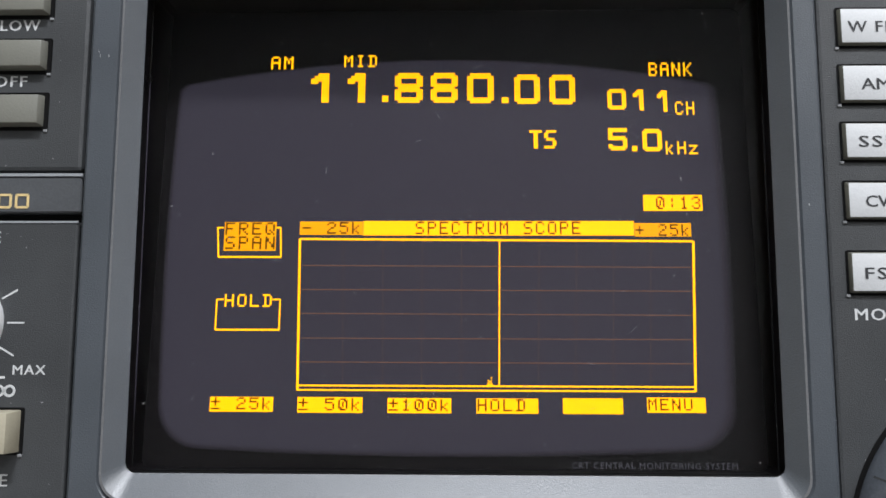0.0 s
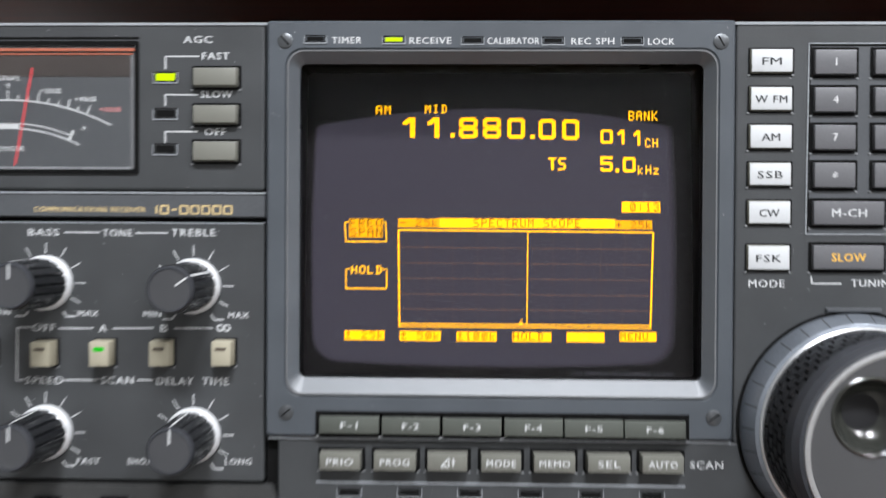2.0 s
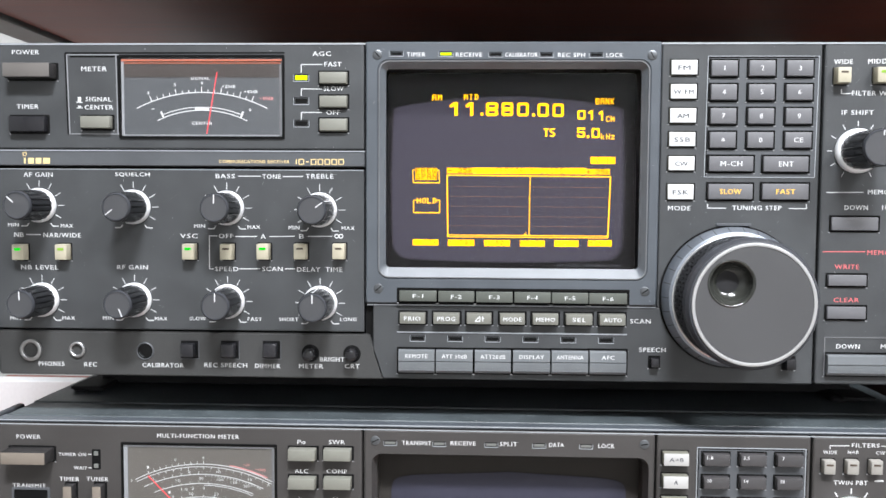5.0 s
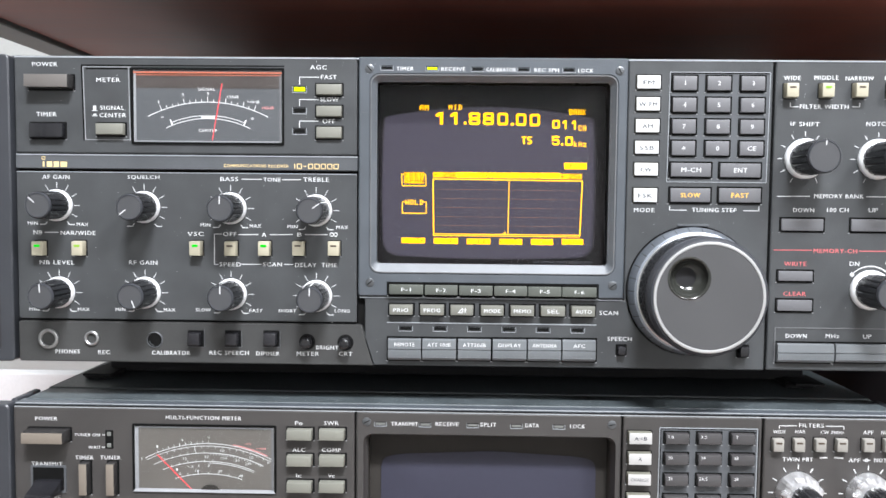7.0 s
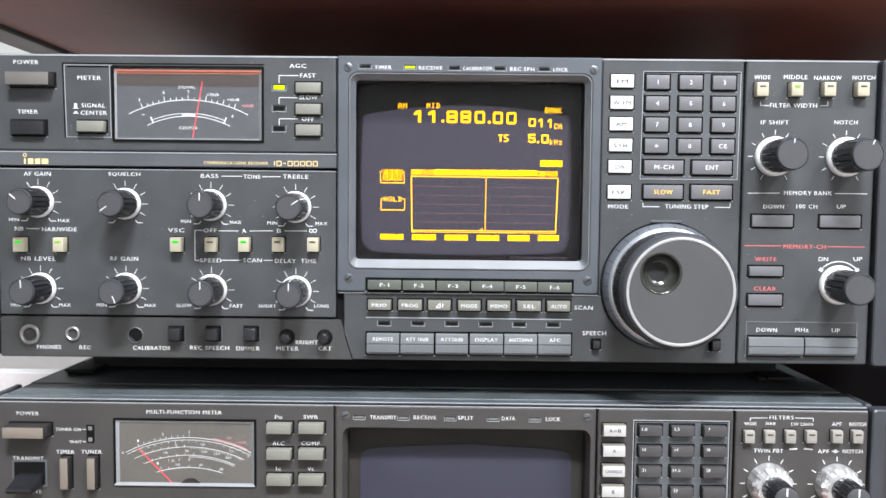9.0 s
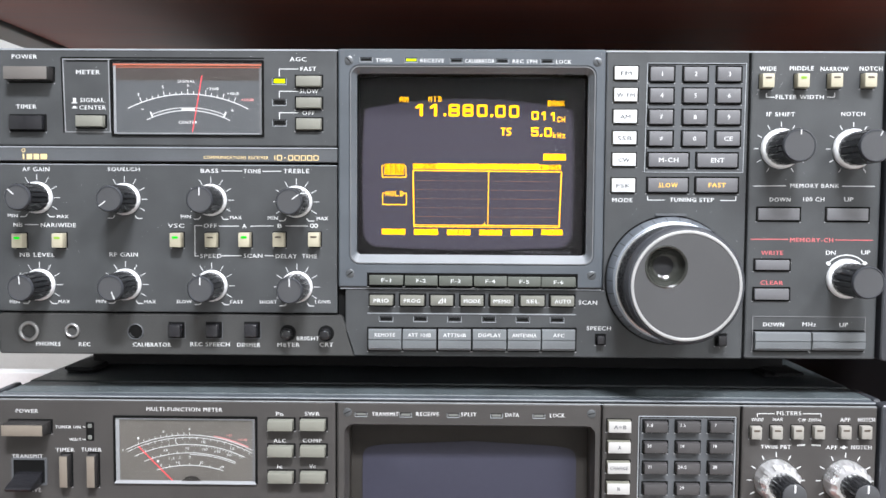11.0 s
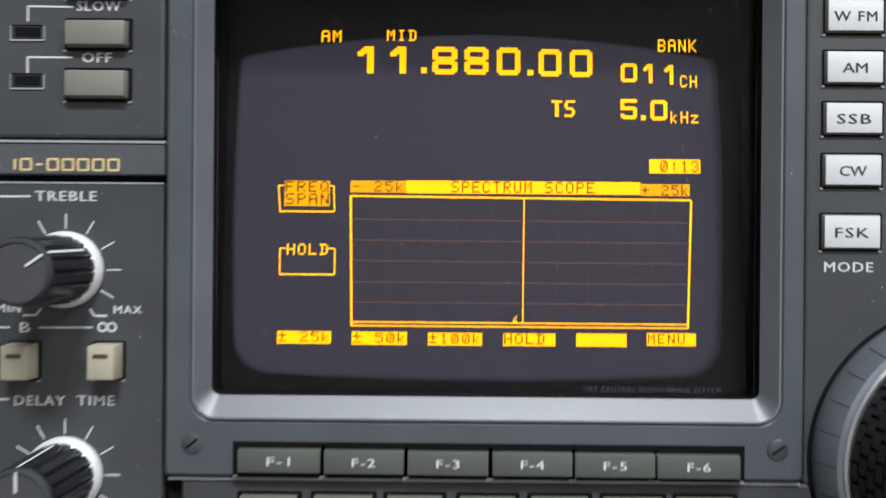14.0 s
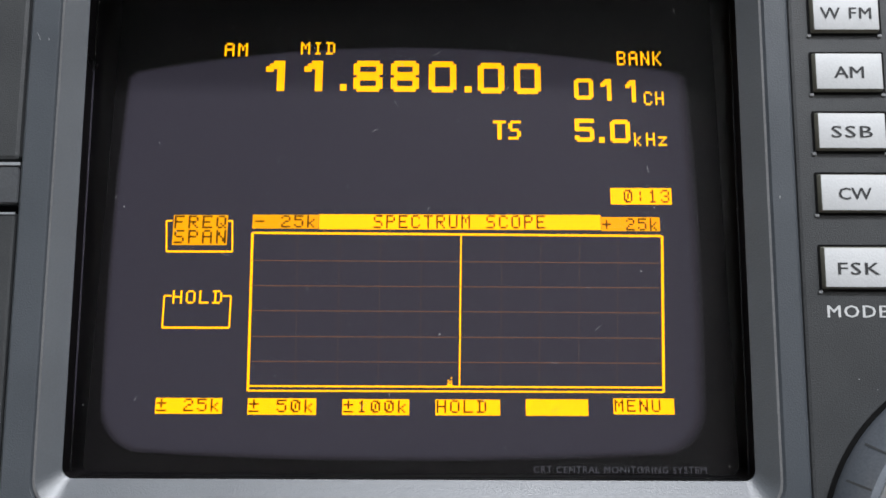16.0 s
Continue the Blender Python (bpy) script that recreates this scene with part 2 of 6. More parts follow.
def lathe(name, cx, cz, rings, material, parent, n=48, label="", flute=0, depth=0.0, smooth=40, cap=True, span=1):
    """A turned body about an axis towards the viewer: rings of (y, radius)."""
    bm = bmesh.new()
    loops = []
    for k, (y, r) in enumerate(rings):
        loop = []
        for i in range(n):
            a = 2 * math.pi * i / n
            rr = r
            if flute and 0 < k < len(rings) - 1 and i % (n // flute) < span:
                rr = r - depth
            loop.append(bm.verts.new((cx + rr * math.cos(a), y, cz + rr * math.sin(a))))
        loops.append(loop)
    for a, b in zip(loops, loops[1:]):
        for i in range(n):
            bm.faces.new((a[i], a[(i + 1) % n], b[(i + 1) % n], b[i]))
    if cap:
        bm.faces.new(loops[-1])
        bm.faces.new(loops[0][::-1])
    bmesh.ops.recalc_face_normals(bm, faces=bm.faces)
    return part(name, bm, material, parent, label, smooth)


def rounded(x0, x1, z0, z1, r, n=6):
    pts = []
    for cx, cz, a0 in ((x1 - r, z1 - r, 0), (x0 + r, z1 - r, 90), (x0 + r, z0 + r, 180), (x1 - r, z0 + r, 270)):
        for i in range(n + 1):
            a = radians(a0 + 90 * i / n)
            pts.append((cx + r * math.cos(a), cz + r * math.sin(a)))
    return pts


def loft(name, loops, material, parent, label="", smooth=30, cap=False):
    """Skin through closed loops of (x, y, z) with equal counts."""
    bm = bmesh.new()
    rows = [[bm.verts.new(p) for p in loop] for loop in loops]
    for a, b in zip(rows, rows[1:]):
        for i in range(len(a)):
            bm.faces.new((a[i], a[(i + 1) % len(a)], b[(i + 1) % len(a)], b[i]))
    if cap:
        bm.faces.new(rows[-1])
    bmesh.ops.recalc_face_normals(bm, faces=bm.faces)
    return part(name, bm, material, parent, label, smooth)


def thick_line(bm, x0, z0, x1, z1, w, y, t=0.06):
    d = Vector((x1 - x0, z1 - z0))
    if d.length < 1e-6:
        return bm
    d.normalize()
    n = Vector((-d.y, d.x)) * (w / 2)
    a = [(x0 + n.x, z0 + n.y), (x0 - n.x, z0 - n.y), (x1 - n.x, z1 - n.y), (x1 + n.x, z1 + n.y)]
    front = [bm.verts.new((x, y - t, z)) for x, z in a]
    back = [bm.verts.new((x, y + 0.01, z)) for x, z in a]
    bm.faces.new(front)
    for i in range(4):
        bm.faces.new((front[i], front[(i + 1) % 4], back[(i + 1) % 4], back[i]))
    return bm


def arc_line(bm, cx, cz, r, a0, a1, w, y, n=28):
    for i in range(n):
        a, b = radians(a0 + (a1 - a0) * i / n), radians(a0 + (a1 - a0) * (i + 1) / n)
        thick_line(bm, cx + r * math.cos(a), cz + r * math.sin(a), cx + r * math.cos(b), cz + r * math.sin(b), w, y)
    return bm


def lettering_mesh(text, width, height, thicken=0.0):
    cu = bpy.data.curves.new("lettering", "FONT")
    cu.body, cu.size, cu.resolution_u = text, 1.0, 2
    if len(text) > 2:
        cu.space_character = 1.14
    ob = bpy.data.objects.new("lettering", cu)
    scene.collection.objects.link(ob)
    me = bpy.data.meshes.new_from_object(ob)
    bpy.data.objects.remove(ob)
    bpy.data.curves.remove(cu)
    co = np.empty(len(me.vertices) * 3)
    me.vertices.foreach_get("co", co)
    co = co.reshape(-1, 3)
    lo, hi = co.min(0), co.max(0)
    sx = height / max(hi[1] - lo[1], 1e-6)
    if width:
        sx = width / max(hi[0] - lo[0], 1e-6)
    sz = height / max(hi[1] - lo[1], 1e-6)
    out = np.zeros_like(co)
    out[:, 0] = (co[:, 0] - (lo[0] + hi[0]) / 2) * sx * MM
    out[:, 2] = (co[:, 1] - (lo[1] + hi[1]) / 2) * sz * MM
    me.vertices.foreach_set("co", out.ravel())
    me.update()
    if thicken:
        bm = bmesh.new()
        for k in (-1, 1):
            n0 = len(bm.verts)
            bm.from_mesh(me)
            bm.verts.ensure_lookup_table()
            for v in bm.verts[n0:]:
                v.co.x += k * thicken * MM
                v.co.y += k * 0.006 * MM
        bm.to_mesh(me)
        bm.free()
    return me


def label(parent, text, x, z, width, height, y, material, name="lettering"):
    """Printed words, centred at x, z, just proud of the plane y."""
    me = lettering_mesh(text, width, height * 0.95, 0.023 * height if height > 1.4 else 0.0)
    me.materials.clear()
    me.materials.append(material)
    ob = new(name, me)
    ob.location = (x * MM, (y - 0.07) * MM, z * MM)
    ob.parent = parent
    return ob


def rule(parent, x0, z0, x1, z1, w, y, material):
    return part("printed_line", thick_line(bmesh.new(), x0, z0, x1, z1, w, y), material, parent)


def infinity(parent, x, z):
    bm = bmesh.new()
    for s in (-1, 1):
        arc_line(bm, x + s * 0.95, z, 0.85, 0, 360, 0.45, 0, 16)
    return part("infinity_sign", bm, M_WHITE, parent)


def key(parent, text, x0, x1, z0, z1, base, front, material, ink, th, tw, dx, dz, name, lamp=None, stepped=False):
    """A push key on a black plate painted for its recess's shade, with its lettering and lamp."""
    bm = bmesh.new()
    if stepped:
        zm = z0 + (z1 - z0) * 0.5
        prof = [(base, z1), (front + 0.9, z1), (front + 0.3, z1 - 0.5), (front, zm + 0.35), (front + 0.55, zm + 0.15), (front + 0.55, zm - 0.1),
                (front - 0.1, zm - 0.3), (front + 0.25, z0 + 0.9), (front + 0.9, z0), (base, z0)]
        sides = [[bm.verts.new((x, y, z)) for y, z in prof] for x in (x0, x1)]
        for i in range(len(prof) - 1):
            bm.faces.new((sides[0][i], sides[0][i + 1], sides[1][i + 1], sides[1][i]))
        bm.faces.new(sides[0][::-1])
        bm.faces.new(sides[1])
        bmesh.ops.recalc_face_normals(bm, faces=bm.faces)
        cap = part(name, bm, material, parent)
        rib = bmesh.new()
        for k in range(3):
            zz = z0 + 1.3 + k * 1.15
            thick_line(rib, x0 + 0.6, zz, x1 - 0.6, zz, 0.22, front + 0.15, 0.12)
        part("grip_ribs", rib, material, cap)
    else:
        t = 0.4 if name in ("mode_button", "agc_button") and base == 0 else min(0.22, abs(front - base) * 0.08)
        cap = part(name, block(bm, x0 - t, x1 + t, front, base + 0.5, z0 - t, z1 + t, 0.22, t, 2), material, parent, smooth=30)
    # faces not turned forward get a darker colour than the key's front
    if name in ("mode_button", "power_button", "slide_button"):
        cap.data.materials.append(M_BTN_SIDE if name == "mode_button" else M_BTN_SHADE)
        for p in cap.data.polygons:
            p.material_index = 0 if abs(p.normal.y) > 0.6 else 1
    g = 0.6 if lamp is not None or name == "mode_button" else 0.9
    # no hole is cut: a thin black plate gives the recess its shade
    rec = bmesh.new()
    lo = rounded(x0 - g, x1 + g + 0.2, z0 - g - 0.1, z1 + g, 0.3, 2)
    hi = rounded(x0 - g + 0.2, x1 + g, z0 - g + 0.1, z1 + g - 0.2, 0.3, 2)
    rows = [[rec.verts.new((x, y, z)) for x, z in pts] for pts, y in ((lo, base + 0.02), (lo, base - 0.17), (hi, base - 0.15))]
    for a, b in zip(rows, rows[1:]):
        for i in range(len(a)):
            rec.faces.new((a[i], a[(i + 1) % len(a)], b[(i + 1) % len(a)], b[i]))
    rec.faces.new(rows[-1])
    bmesh.ops.recalc_face_normals(rec, faces=rec.faces)
    part("recess_shade", rec, M_BLACK, cap)
    # pale blocks painted as the glints at the lower recess corners
    tick = bmesh.new()
    for xx in (x0 - g + 0.1, x1 + g - 0.2):
        block(tick, xx - 0.35, xx + 0.35, base - 0.3, base, z0 - g - 0.4, z0 - g + 0.1, 0.08)
    part("recess_glint", tick, M_GLINT, cap)
    if text:
        label(cap, text, (x0 + x1) / 2 + dx, (z0 + z1) / 2 + dz, tw, th, front, ink, "key_lettering")
    if lamp is not None:
        cx, cz = (x0 + x1) / 2, z1 - (z1 - z0) * 0.3
        pts = rounded(cx - 1.5, cx + 1.5, cz - 0.6, cz + 0.6, 0.55, 3) if lamp else rounded(cx - 1.5, cx + 1.5, cz - 0.42, cz + 0.42, 0.2, 2)
        loft("key_lamp", [[(x, front + 0.02, z) for x, z in pts], [(x, front - 0.1, z) for x, z in pts]], (M_LAMP_OFF, M_LED_GREEN, M_LED_PALE)[lamp], cap, ("", "lit green lamp", "green lamp lens with a faint glow")[lamp], cap=True)
    return cap


def slot(parent, x, z, w, h, y, lit):
    """A small indicator window with a raised rim."""
    out = rounded(x - w / 2, x + w / 2, z - h / 2, z + h / 2, 0.25, 2)
    inn = rounded(x - w / 2 + 0.3, x + w / 2 - 0.3, z - h / 2 + 0.3, z + h / 2 - 0.25, 0.2, 2)
    rim = loft("indicator_window", [[(a, y + 0.05, b) for a, b in out], [(a, y - 0.12, b) for a, b in out], [(a, y - 0.12, b) for a, b in inn], [(a, y - 0.02, b) for a, b in inn]], M_BLACK, parent)
    # paler strips along the lower edge and both sides only
    bm = bmesh.new()
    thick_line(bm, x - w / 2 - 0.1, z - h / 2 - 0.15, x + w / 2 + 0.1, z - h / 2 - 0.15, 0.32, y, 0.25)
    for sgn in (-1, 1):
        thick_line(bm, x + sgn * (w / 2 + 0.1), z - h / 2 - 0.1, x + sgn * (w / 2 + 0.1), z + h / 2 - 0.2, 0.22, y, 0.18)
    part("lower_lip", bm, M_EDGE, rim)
    box("indicator_lens", x - w / 2 + 0.6, x + w / 2 - 0.6, y - 0.12, y + 0.05, z - h / 2 + 0.5, z + h / 2 - 0.5, M_LED if lit else M_BTN_GREYD if y < -3 else M_BLACK, rim, 0.05, "lit yellow-green lens" if lit else "")
    return rim


def screw(parent, x, z, y, turn):
    head = lathe("screw", x, z, [(y + 0.3, 2.1), (y - 0.25, 2.1), (y - 0.45, 1.7)], M_SCREW, parent, 24)
    c, s = math.cos(radians(turn)) * 1.6, math.sin(radians(turn)) * 1.6
    part("slot", thick_line(bmesh.new(), x - c, z - s, x + c, z + s, 0.45, y - 0.44, 0.03), M_BLACK, head)
    return head


def knob(parent, x, z, skirt, base, tip, length, angle, ticks=True, y=0.0, marked=True, near=0.32):
    """A fluted black knob on a bright skirt; angle of its pointer in degrees from the right."""
    ob = lathe("knob_skirt", x, z, [(y + 0.1, skirt), (y - 1.2, skirt), (y - 2.4, skirt - 1.0), (y - 2.6, base - 0.3)], M_SKIRT, parent, 48, "bright metal skirt")
    lathe("knob_body", x, z, [(y - 2.0, base + 0.2), (y - 3.0, base + 0.2), (y - length + 1.6, tip + 0.35), (y - length + 1.0, tip + 0.3)], M_KNOB_SIDE, ob, 80, flute=16, depth=0.6, smooth=20)
    cap = lathe("knob_cap", x, z, [(y - length + 1.5, tip + 0.1), (y - length + 0.5, tip + 0.1), (y - length - 0.1, tip - 0.35), (y - length - 0.1, tip - 0.7), (y - length + 0.2, tip - 0.85)], M_DIALRIM, ob, 48, cap=False)
    lathe("cap_face", x, z, [(y - length + 0.4, tip - 0.8), (y - length + 0.1, tip - 0.8)], M_KNOB_FACE, cap, 48)
    if marked:
        a = radians(angle)
        c, s = math.cos(a), math.sin(a)
        part("pointer", thick_line(bmesh.new(), x + c * tip * near, z + s * tip * near, x + c * (tip - 0.4), z + s * (tip - 0.4), 0.48, y - length, 0.14), M_WHITE, ob)
        bm = bmesh.new()
        px, pz = -s * 0.26, c * 0.26
        vs = [bm.verts.new(p) for p in ((x + c * (tip + 0.36) + px, y - length + 0.7, z + s * (tip + 0.36) + pz), (x + c * (tip + 0.36) - px, y - length + 0.7, z + s * (tip + 0.36) - pz),
                                        (x + c * (base + 0.32) - px, y - 4.5, z + s * (base + 0.32) - pz), (x + c * (base + 0.32) + px, y - 4.5, z + s * (base + 0.32) + pz))]
        bm.faces.new(vs)
        part("side_pointer", bm, M_WHITE, ob)
    if ticks:
        for k in range(9):
            a = radians(-30 + 30 * k)
            part("scale_tick", thick_line(bmesh.new(), x + math.cos(a) * (skirt + 0.6), z + math.sin(a) * (skirt + 0.6), x + math.cos(a) * (skirt + 3.6), z + math.sin(a) * (skirt + 3.6), 0.29, y), M_WHITE, parent)
        for sgn in (-1, 1):
            bm = bmesh.new()
            thick_line(bm, x + sgn * 5.0, z - 8.0, x + sgn * 6.0, z - 9.4, 0.42, y)
            thick_line(bm, x + sgn * 6.0, z - 9.4, x + sgn * 8.6, z - 9.4, 0.42, y)
            part("scale_leader", bm, M_WHITE, parent)
    return ob


def jack(parent, x, z, r):
    ring = lathe("jack_socket", x, z, [(0, r), (-1.4, r), (-1.7, r - 0.4), (-1.8, r * 0.8), (-1.4, r * 0.68), (1.0, r * 0.66)], M_JACK, parent, 36, "bright metal socket ring")
    lathe("jack_hole", x, z, [(-0.2, r * 0.67), (-0.25, r * 0.6)], M_BLACK, ring, 24)


def trim_hole(parent, x, z):
    rim = lathe("adjuster_rim", x, z, [(-0.4, 4.1), (-0.9, 4.0), (-1.1, 3.7), (-0.9, 3.5), (-0.7, 3.45)], M_STRIP, parent, 30, cap=False)
    lathe("adjuster_hole", x, z, [(-0.5, 3.55), (-0.7, 3.5)], M_BLACK, rim, 24)
    # crescent of light in the hole, drawn as a paler arc
    glint = bmesh.new()
    arc_line(glint, x, z, 2.7, 190, 260, 0.35, -0.72, 8)
    part("adjuster_glint", glint, M_STRIP, rim)


def mini_knob(parent, x, z):
    rim = lathe("trimmer_rim", x, z, [(0, 4.0), (-0.5, 4.0), (-0.6, 3.6)], M_BLACK, parent, 30)
    lathe("trimmer_shaft", x, z, [(-0.5, 3.0), (-6.0, 2.7), (-6.6, 2.2), (-6.8, 1.2)], M_KNOB, rim, 24)


def tuner_lamps(parent, x, z, y):
    plate = box("tuner_lamp_slot", x - 2.0, x + 2.0, y - 0.3, y + 0.2, z - 4.6, z + 4.6, M_BLACK, parent, 0.2)
    for dz in (2.8, -2.9):
        box("tuner_lamp", x - 1.0, x + 1.0, y - 0.6, y, z + dz - 1.0, z + dz + 1.0, M_BTN_GREYD, plate, 0.2)


def push_switch(parent, x0, x1, z0, z1, base, front):
    """A square push switch: glossy cap with broad sloping edges on a flat black plate."""
    cap = part("push_switch", block(bmesh.new(), x0, x1, front, base + 0.5, z0, z1, 0.5, 0.35, 3), M_BTN_BLACK, parent, smooth=30)
    box("switch_well", x0 - 0.7, x1 + 0.7, base - 0.15, base + 0.02, z0 - 0.8, z1 + 0.6, M_BLACK, cap)
    # paler strips along the lower and right edges only
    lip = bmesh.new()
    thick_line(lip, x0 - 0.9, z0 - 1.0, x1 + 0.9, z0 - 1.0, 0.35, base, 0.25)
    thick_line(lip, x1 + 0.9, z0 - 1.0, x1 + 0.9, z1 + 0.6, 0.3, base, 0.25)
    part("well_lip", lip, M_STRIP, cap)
    return cap


# ---- room ----


def slab(name, x0, x1, y0, y1, z0, z1, material, label_text="", category="", kind="structure", bevel=0.0):
    return tagged(box(name, x0, x1, y0, y1, z0, z1, material, None, bevel), label_text, category, "", kind)


# floor, ceiling, right and rear walls are unseen, added to bounce light
slab("floor", -1700, 1900, -2300, 850, -800, -760, M_FLOOR)
slab("ceiling", -1700, 1900, -2300, 850, 1680, 1720, M_CEIL)
slab("wall_back", -1700, 1900, 800, 850, -760, 1680, M_WALL)
slab("wall_left", -1700, -1650, -2300, 800, -760, 1680, M_WALL)
slab("bounce_wall_right", 1850, 1900, -2300, 800, -760, 1680, M_DIM)
slab("bounce_wall_behind", -1650, 1850, -2300, -2250, -760, 1680, M_DIM)

shelf = tagged(box("upper_shelf", -262, 640, -4, 800, 368, 386, M_WOOD, None, 1.5), "dark red-brown lacquered shelf board above the receiver", "shelf")
rail = tagged(box("shelf_rail", -286, -262.5, -4, 800, 365.5, 386, M_RAIL, None, 0.8), "grey-green steel rail along the shelf edge", "shelf rail")
# unseen support, kept dark so little light reaches the upper shelf
desk = tagged(box("lower_shelf", -700, 640, -60, 800, -18, 0, M_WOOD, None, 1.5), "unseen shelf board carrying the stacked radios, dark to limit bounce", "shelf")
# plain black block filling the dark area right of the radios
side = tagged(box("dark_block", 300, 420, 25, 420, 0, 340, M_SIDE, None, 3), "plain black block standing beside the radios", "equipment case")
back_board = tagged(box("ledge_board", -690, -320, 380, 398, 0.2, 90, M_CEIL, None, 1), "pale low board standing on the shelf", "board")

# ---- receiver ----
rx = new("receiver")
tagged(rx, "black communications receiver with amber screen stacked on a transceiver", "radio receiver")

box("case", -206, 214, 32, 345, 185, 331, M_CASE, rx, 1.0)
box("left_upper_panel", -211.5, -43.5, 0, 7, 285.7, 333, M_PANEL, rx, 0.8, seg=2)
box("name_strip", -211.5, -43.3, -0.2, 7, 278.2, 284.8, M_STRIP, rx, 0.3)
box("left_lower_panel", -211.5, -43.5, 0, 7, 204.0, 276.7, M_PANEL, rx, 0.5, seg=2)
box("panel_backing", -211, -43.5, 2.2, 8, 185, 332, M_BLACK, rx)
box("panel_backing", 87.3, 220.5, 2.2, 8, 185, 332, M_BLACK, rx)
box("panel_backing", -43, 88.5, 2.2, 8, 185, 217, M_BLACK, rx)
# apron with the slanted end
bm = bmesh.new()
prof = [(-211.5, 182.8), (-34.6, 182.8), (-41.0, 203.0), (-211.5, 203.0)]
f0 = [bm.verts.new((x, -0.5, z)) for x, z in prof]
f1 = [bm.verts.new((x, 7, z)) for x, z in prof]
bm.faces.new(f0)
for i in range(4):
    bm.faces.new((f0[i], f0[(i + 1) % 4], f1[(i + 1) % 4], f1[i]))
bmesh.ops.recalc_face_normals(bm, faces=bm.faces)
bmesh.ops.bevel(bm, geom=[e for e in bm.edges if len(e.link_faces) == 2], offset=0.5, segments=2, affect="EDGES")
part("apron", bm, M_PANEL_DARK, rx)
box("centre_lower_panel", -39.5, 155.8, 0, 7, 183.0, 216.4, M_PANEL, rx, 0.5)
box("key_panel", 87.1, 155.8, 0.0, 7, 216.5, 333, M_PANEL, rx, 0.6, seg=2)
box("right_panel", 157.0, 221.0, 0, 7, 183.2, 333, M_PANEL, rx, 0.9, seg=2)
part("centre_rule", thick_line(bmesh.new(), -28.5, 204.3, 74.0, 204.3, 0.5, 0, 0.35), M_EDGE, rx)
# pale lines painted for the highlights on the panels' upper bevels
part("strip_highlight", thick_line(bmesh.new(), -211, 285.0, -43.1, 285.0, 0.5, -0.1, 0.35), M_EDGE, rx)
part("panel_highlight", thick_line(bmesh.new(), -211, 276.6, -43.6, 276.6, 0.35, 0.1, 0.25), M_EDGE, rx)
part("top_highlight", thick_line(bmesh.new(), -211, 332.3, 220.6, 332.3, 0.7, -0.05, 0.2), M_EDGE, rx)
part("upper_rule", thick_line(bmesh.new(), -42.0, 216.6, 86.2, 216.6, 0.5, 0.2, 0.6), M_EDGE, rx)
box("key_row_slot", -28.6, 74.6, -1.56, 0.5, 217.3, 224.5, M_BLACK, rx)
box("surround_gap", -42.5, 86.4, -0.3, 0.6, 217.0, 218.4, M_BLACK, rx)

# screen surround: a frame with a sloping opening
n = 6
at = lambda pts, y: [(x, y, z) for x, z in pts]
outer = rounded(-42.7, 86.6, 217.2, 333.0, 0.8, n)
front = rounded(-42.0, 85.9, 217.9, 332.2, 0.8, n)
edge = rounded(-37.6, 82.4, 228.3, 325.4, 5.0, n)
groove = rounded(-37.1, 81.9, 228.8, 324.9, 4.7, n)
crest = rounded(-36.5, 81.3, 229.4, 324.3, 4.4, n)
inner = rounded(-33.9, 78.7, 233.3, 321.5, 1.8, n)
surround = loft("screen_surround", [at(outer, 6), at(outer, -0.6), at(front, -1.4), at(edge, -1.4), at(groove, -0.9)], M_BEZEL, rx, "blue-grey moulded surround")
# moulded ridge whose highlight is put into a paler colour
loft("surround_lip", [at(groove, -0.9), at(rounded(-36.9, 81.7, 229.0, 324.7, 4.6, n), -1.75), at(crest, -1.75)], M_CLEAR, surround, "thin moulded lip with its highlight in the pale colour")
loft("surround_slope", [at(crest, -1.75), at(inner, 1.6)], M_SILL, surround, "satin sloping inner edge")
loft("screen_well", [at(inner, 1.6), at(rounded(-34.2, 79.0, 233.0, 321.8, 1.8, n), 2.2), at(rounded(-35.0, 79.8, 232.2, 322.6, 1.8, n), 26)], M_MASK, rx)
TILT0, SLOPE = 10.5, 0.07


def on_screen(x, z, off=0.0):
    return (x, TILT0 + SLOPE * (z - 247.0) + off, z)


loft("tube_mask", [[on_screen(x, z, 0.6) for x, z in rounded(-40, 85, 228, 326, 2, n)]], M_MASK, rx, cap=True)
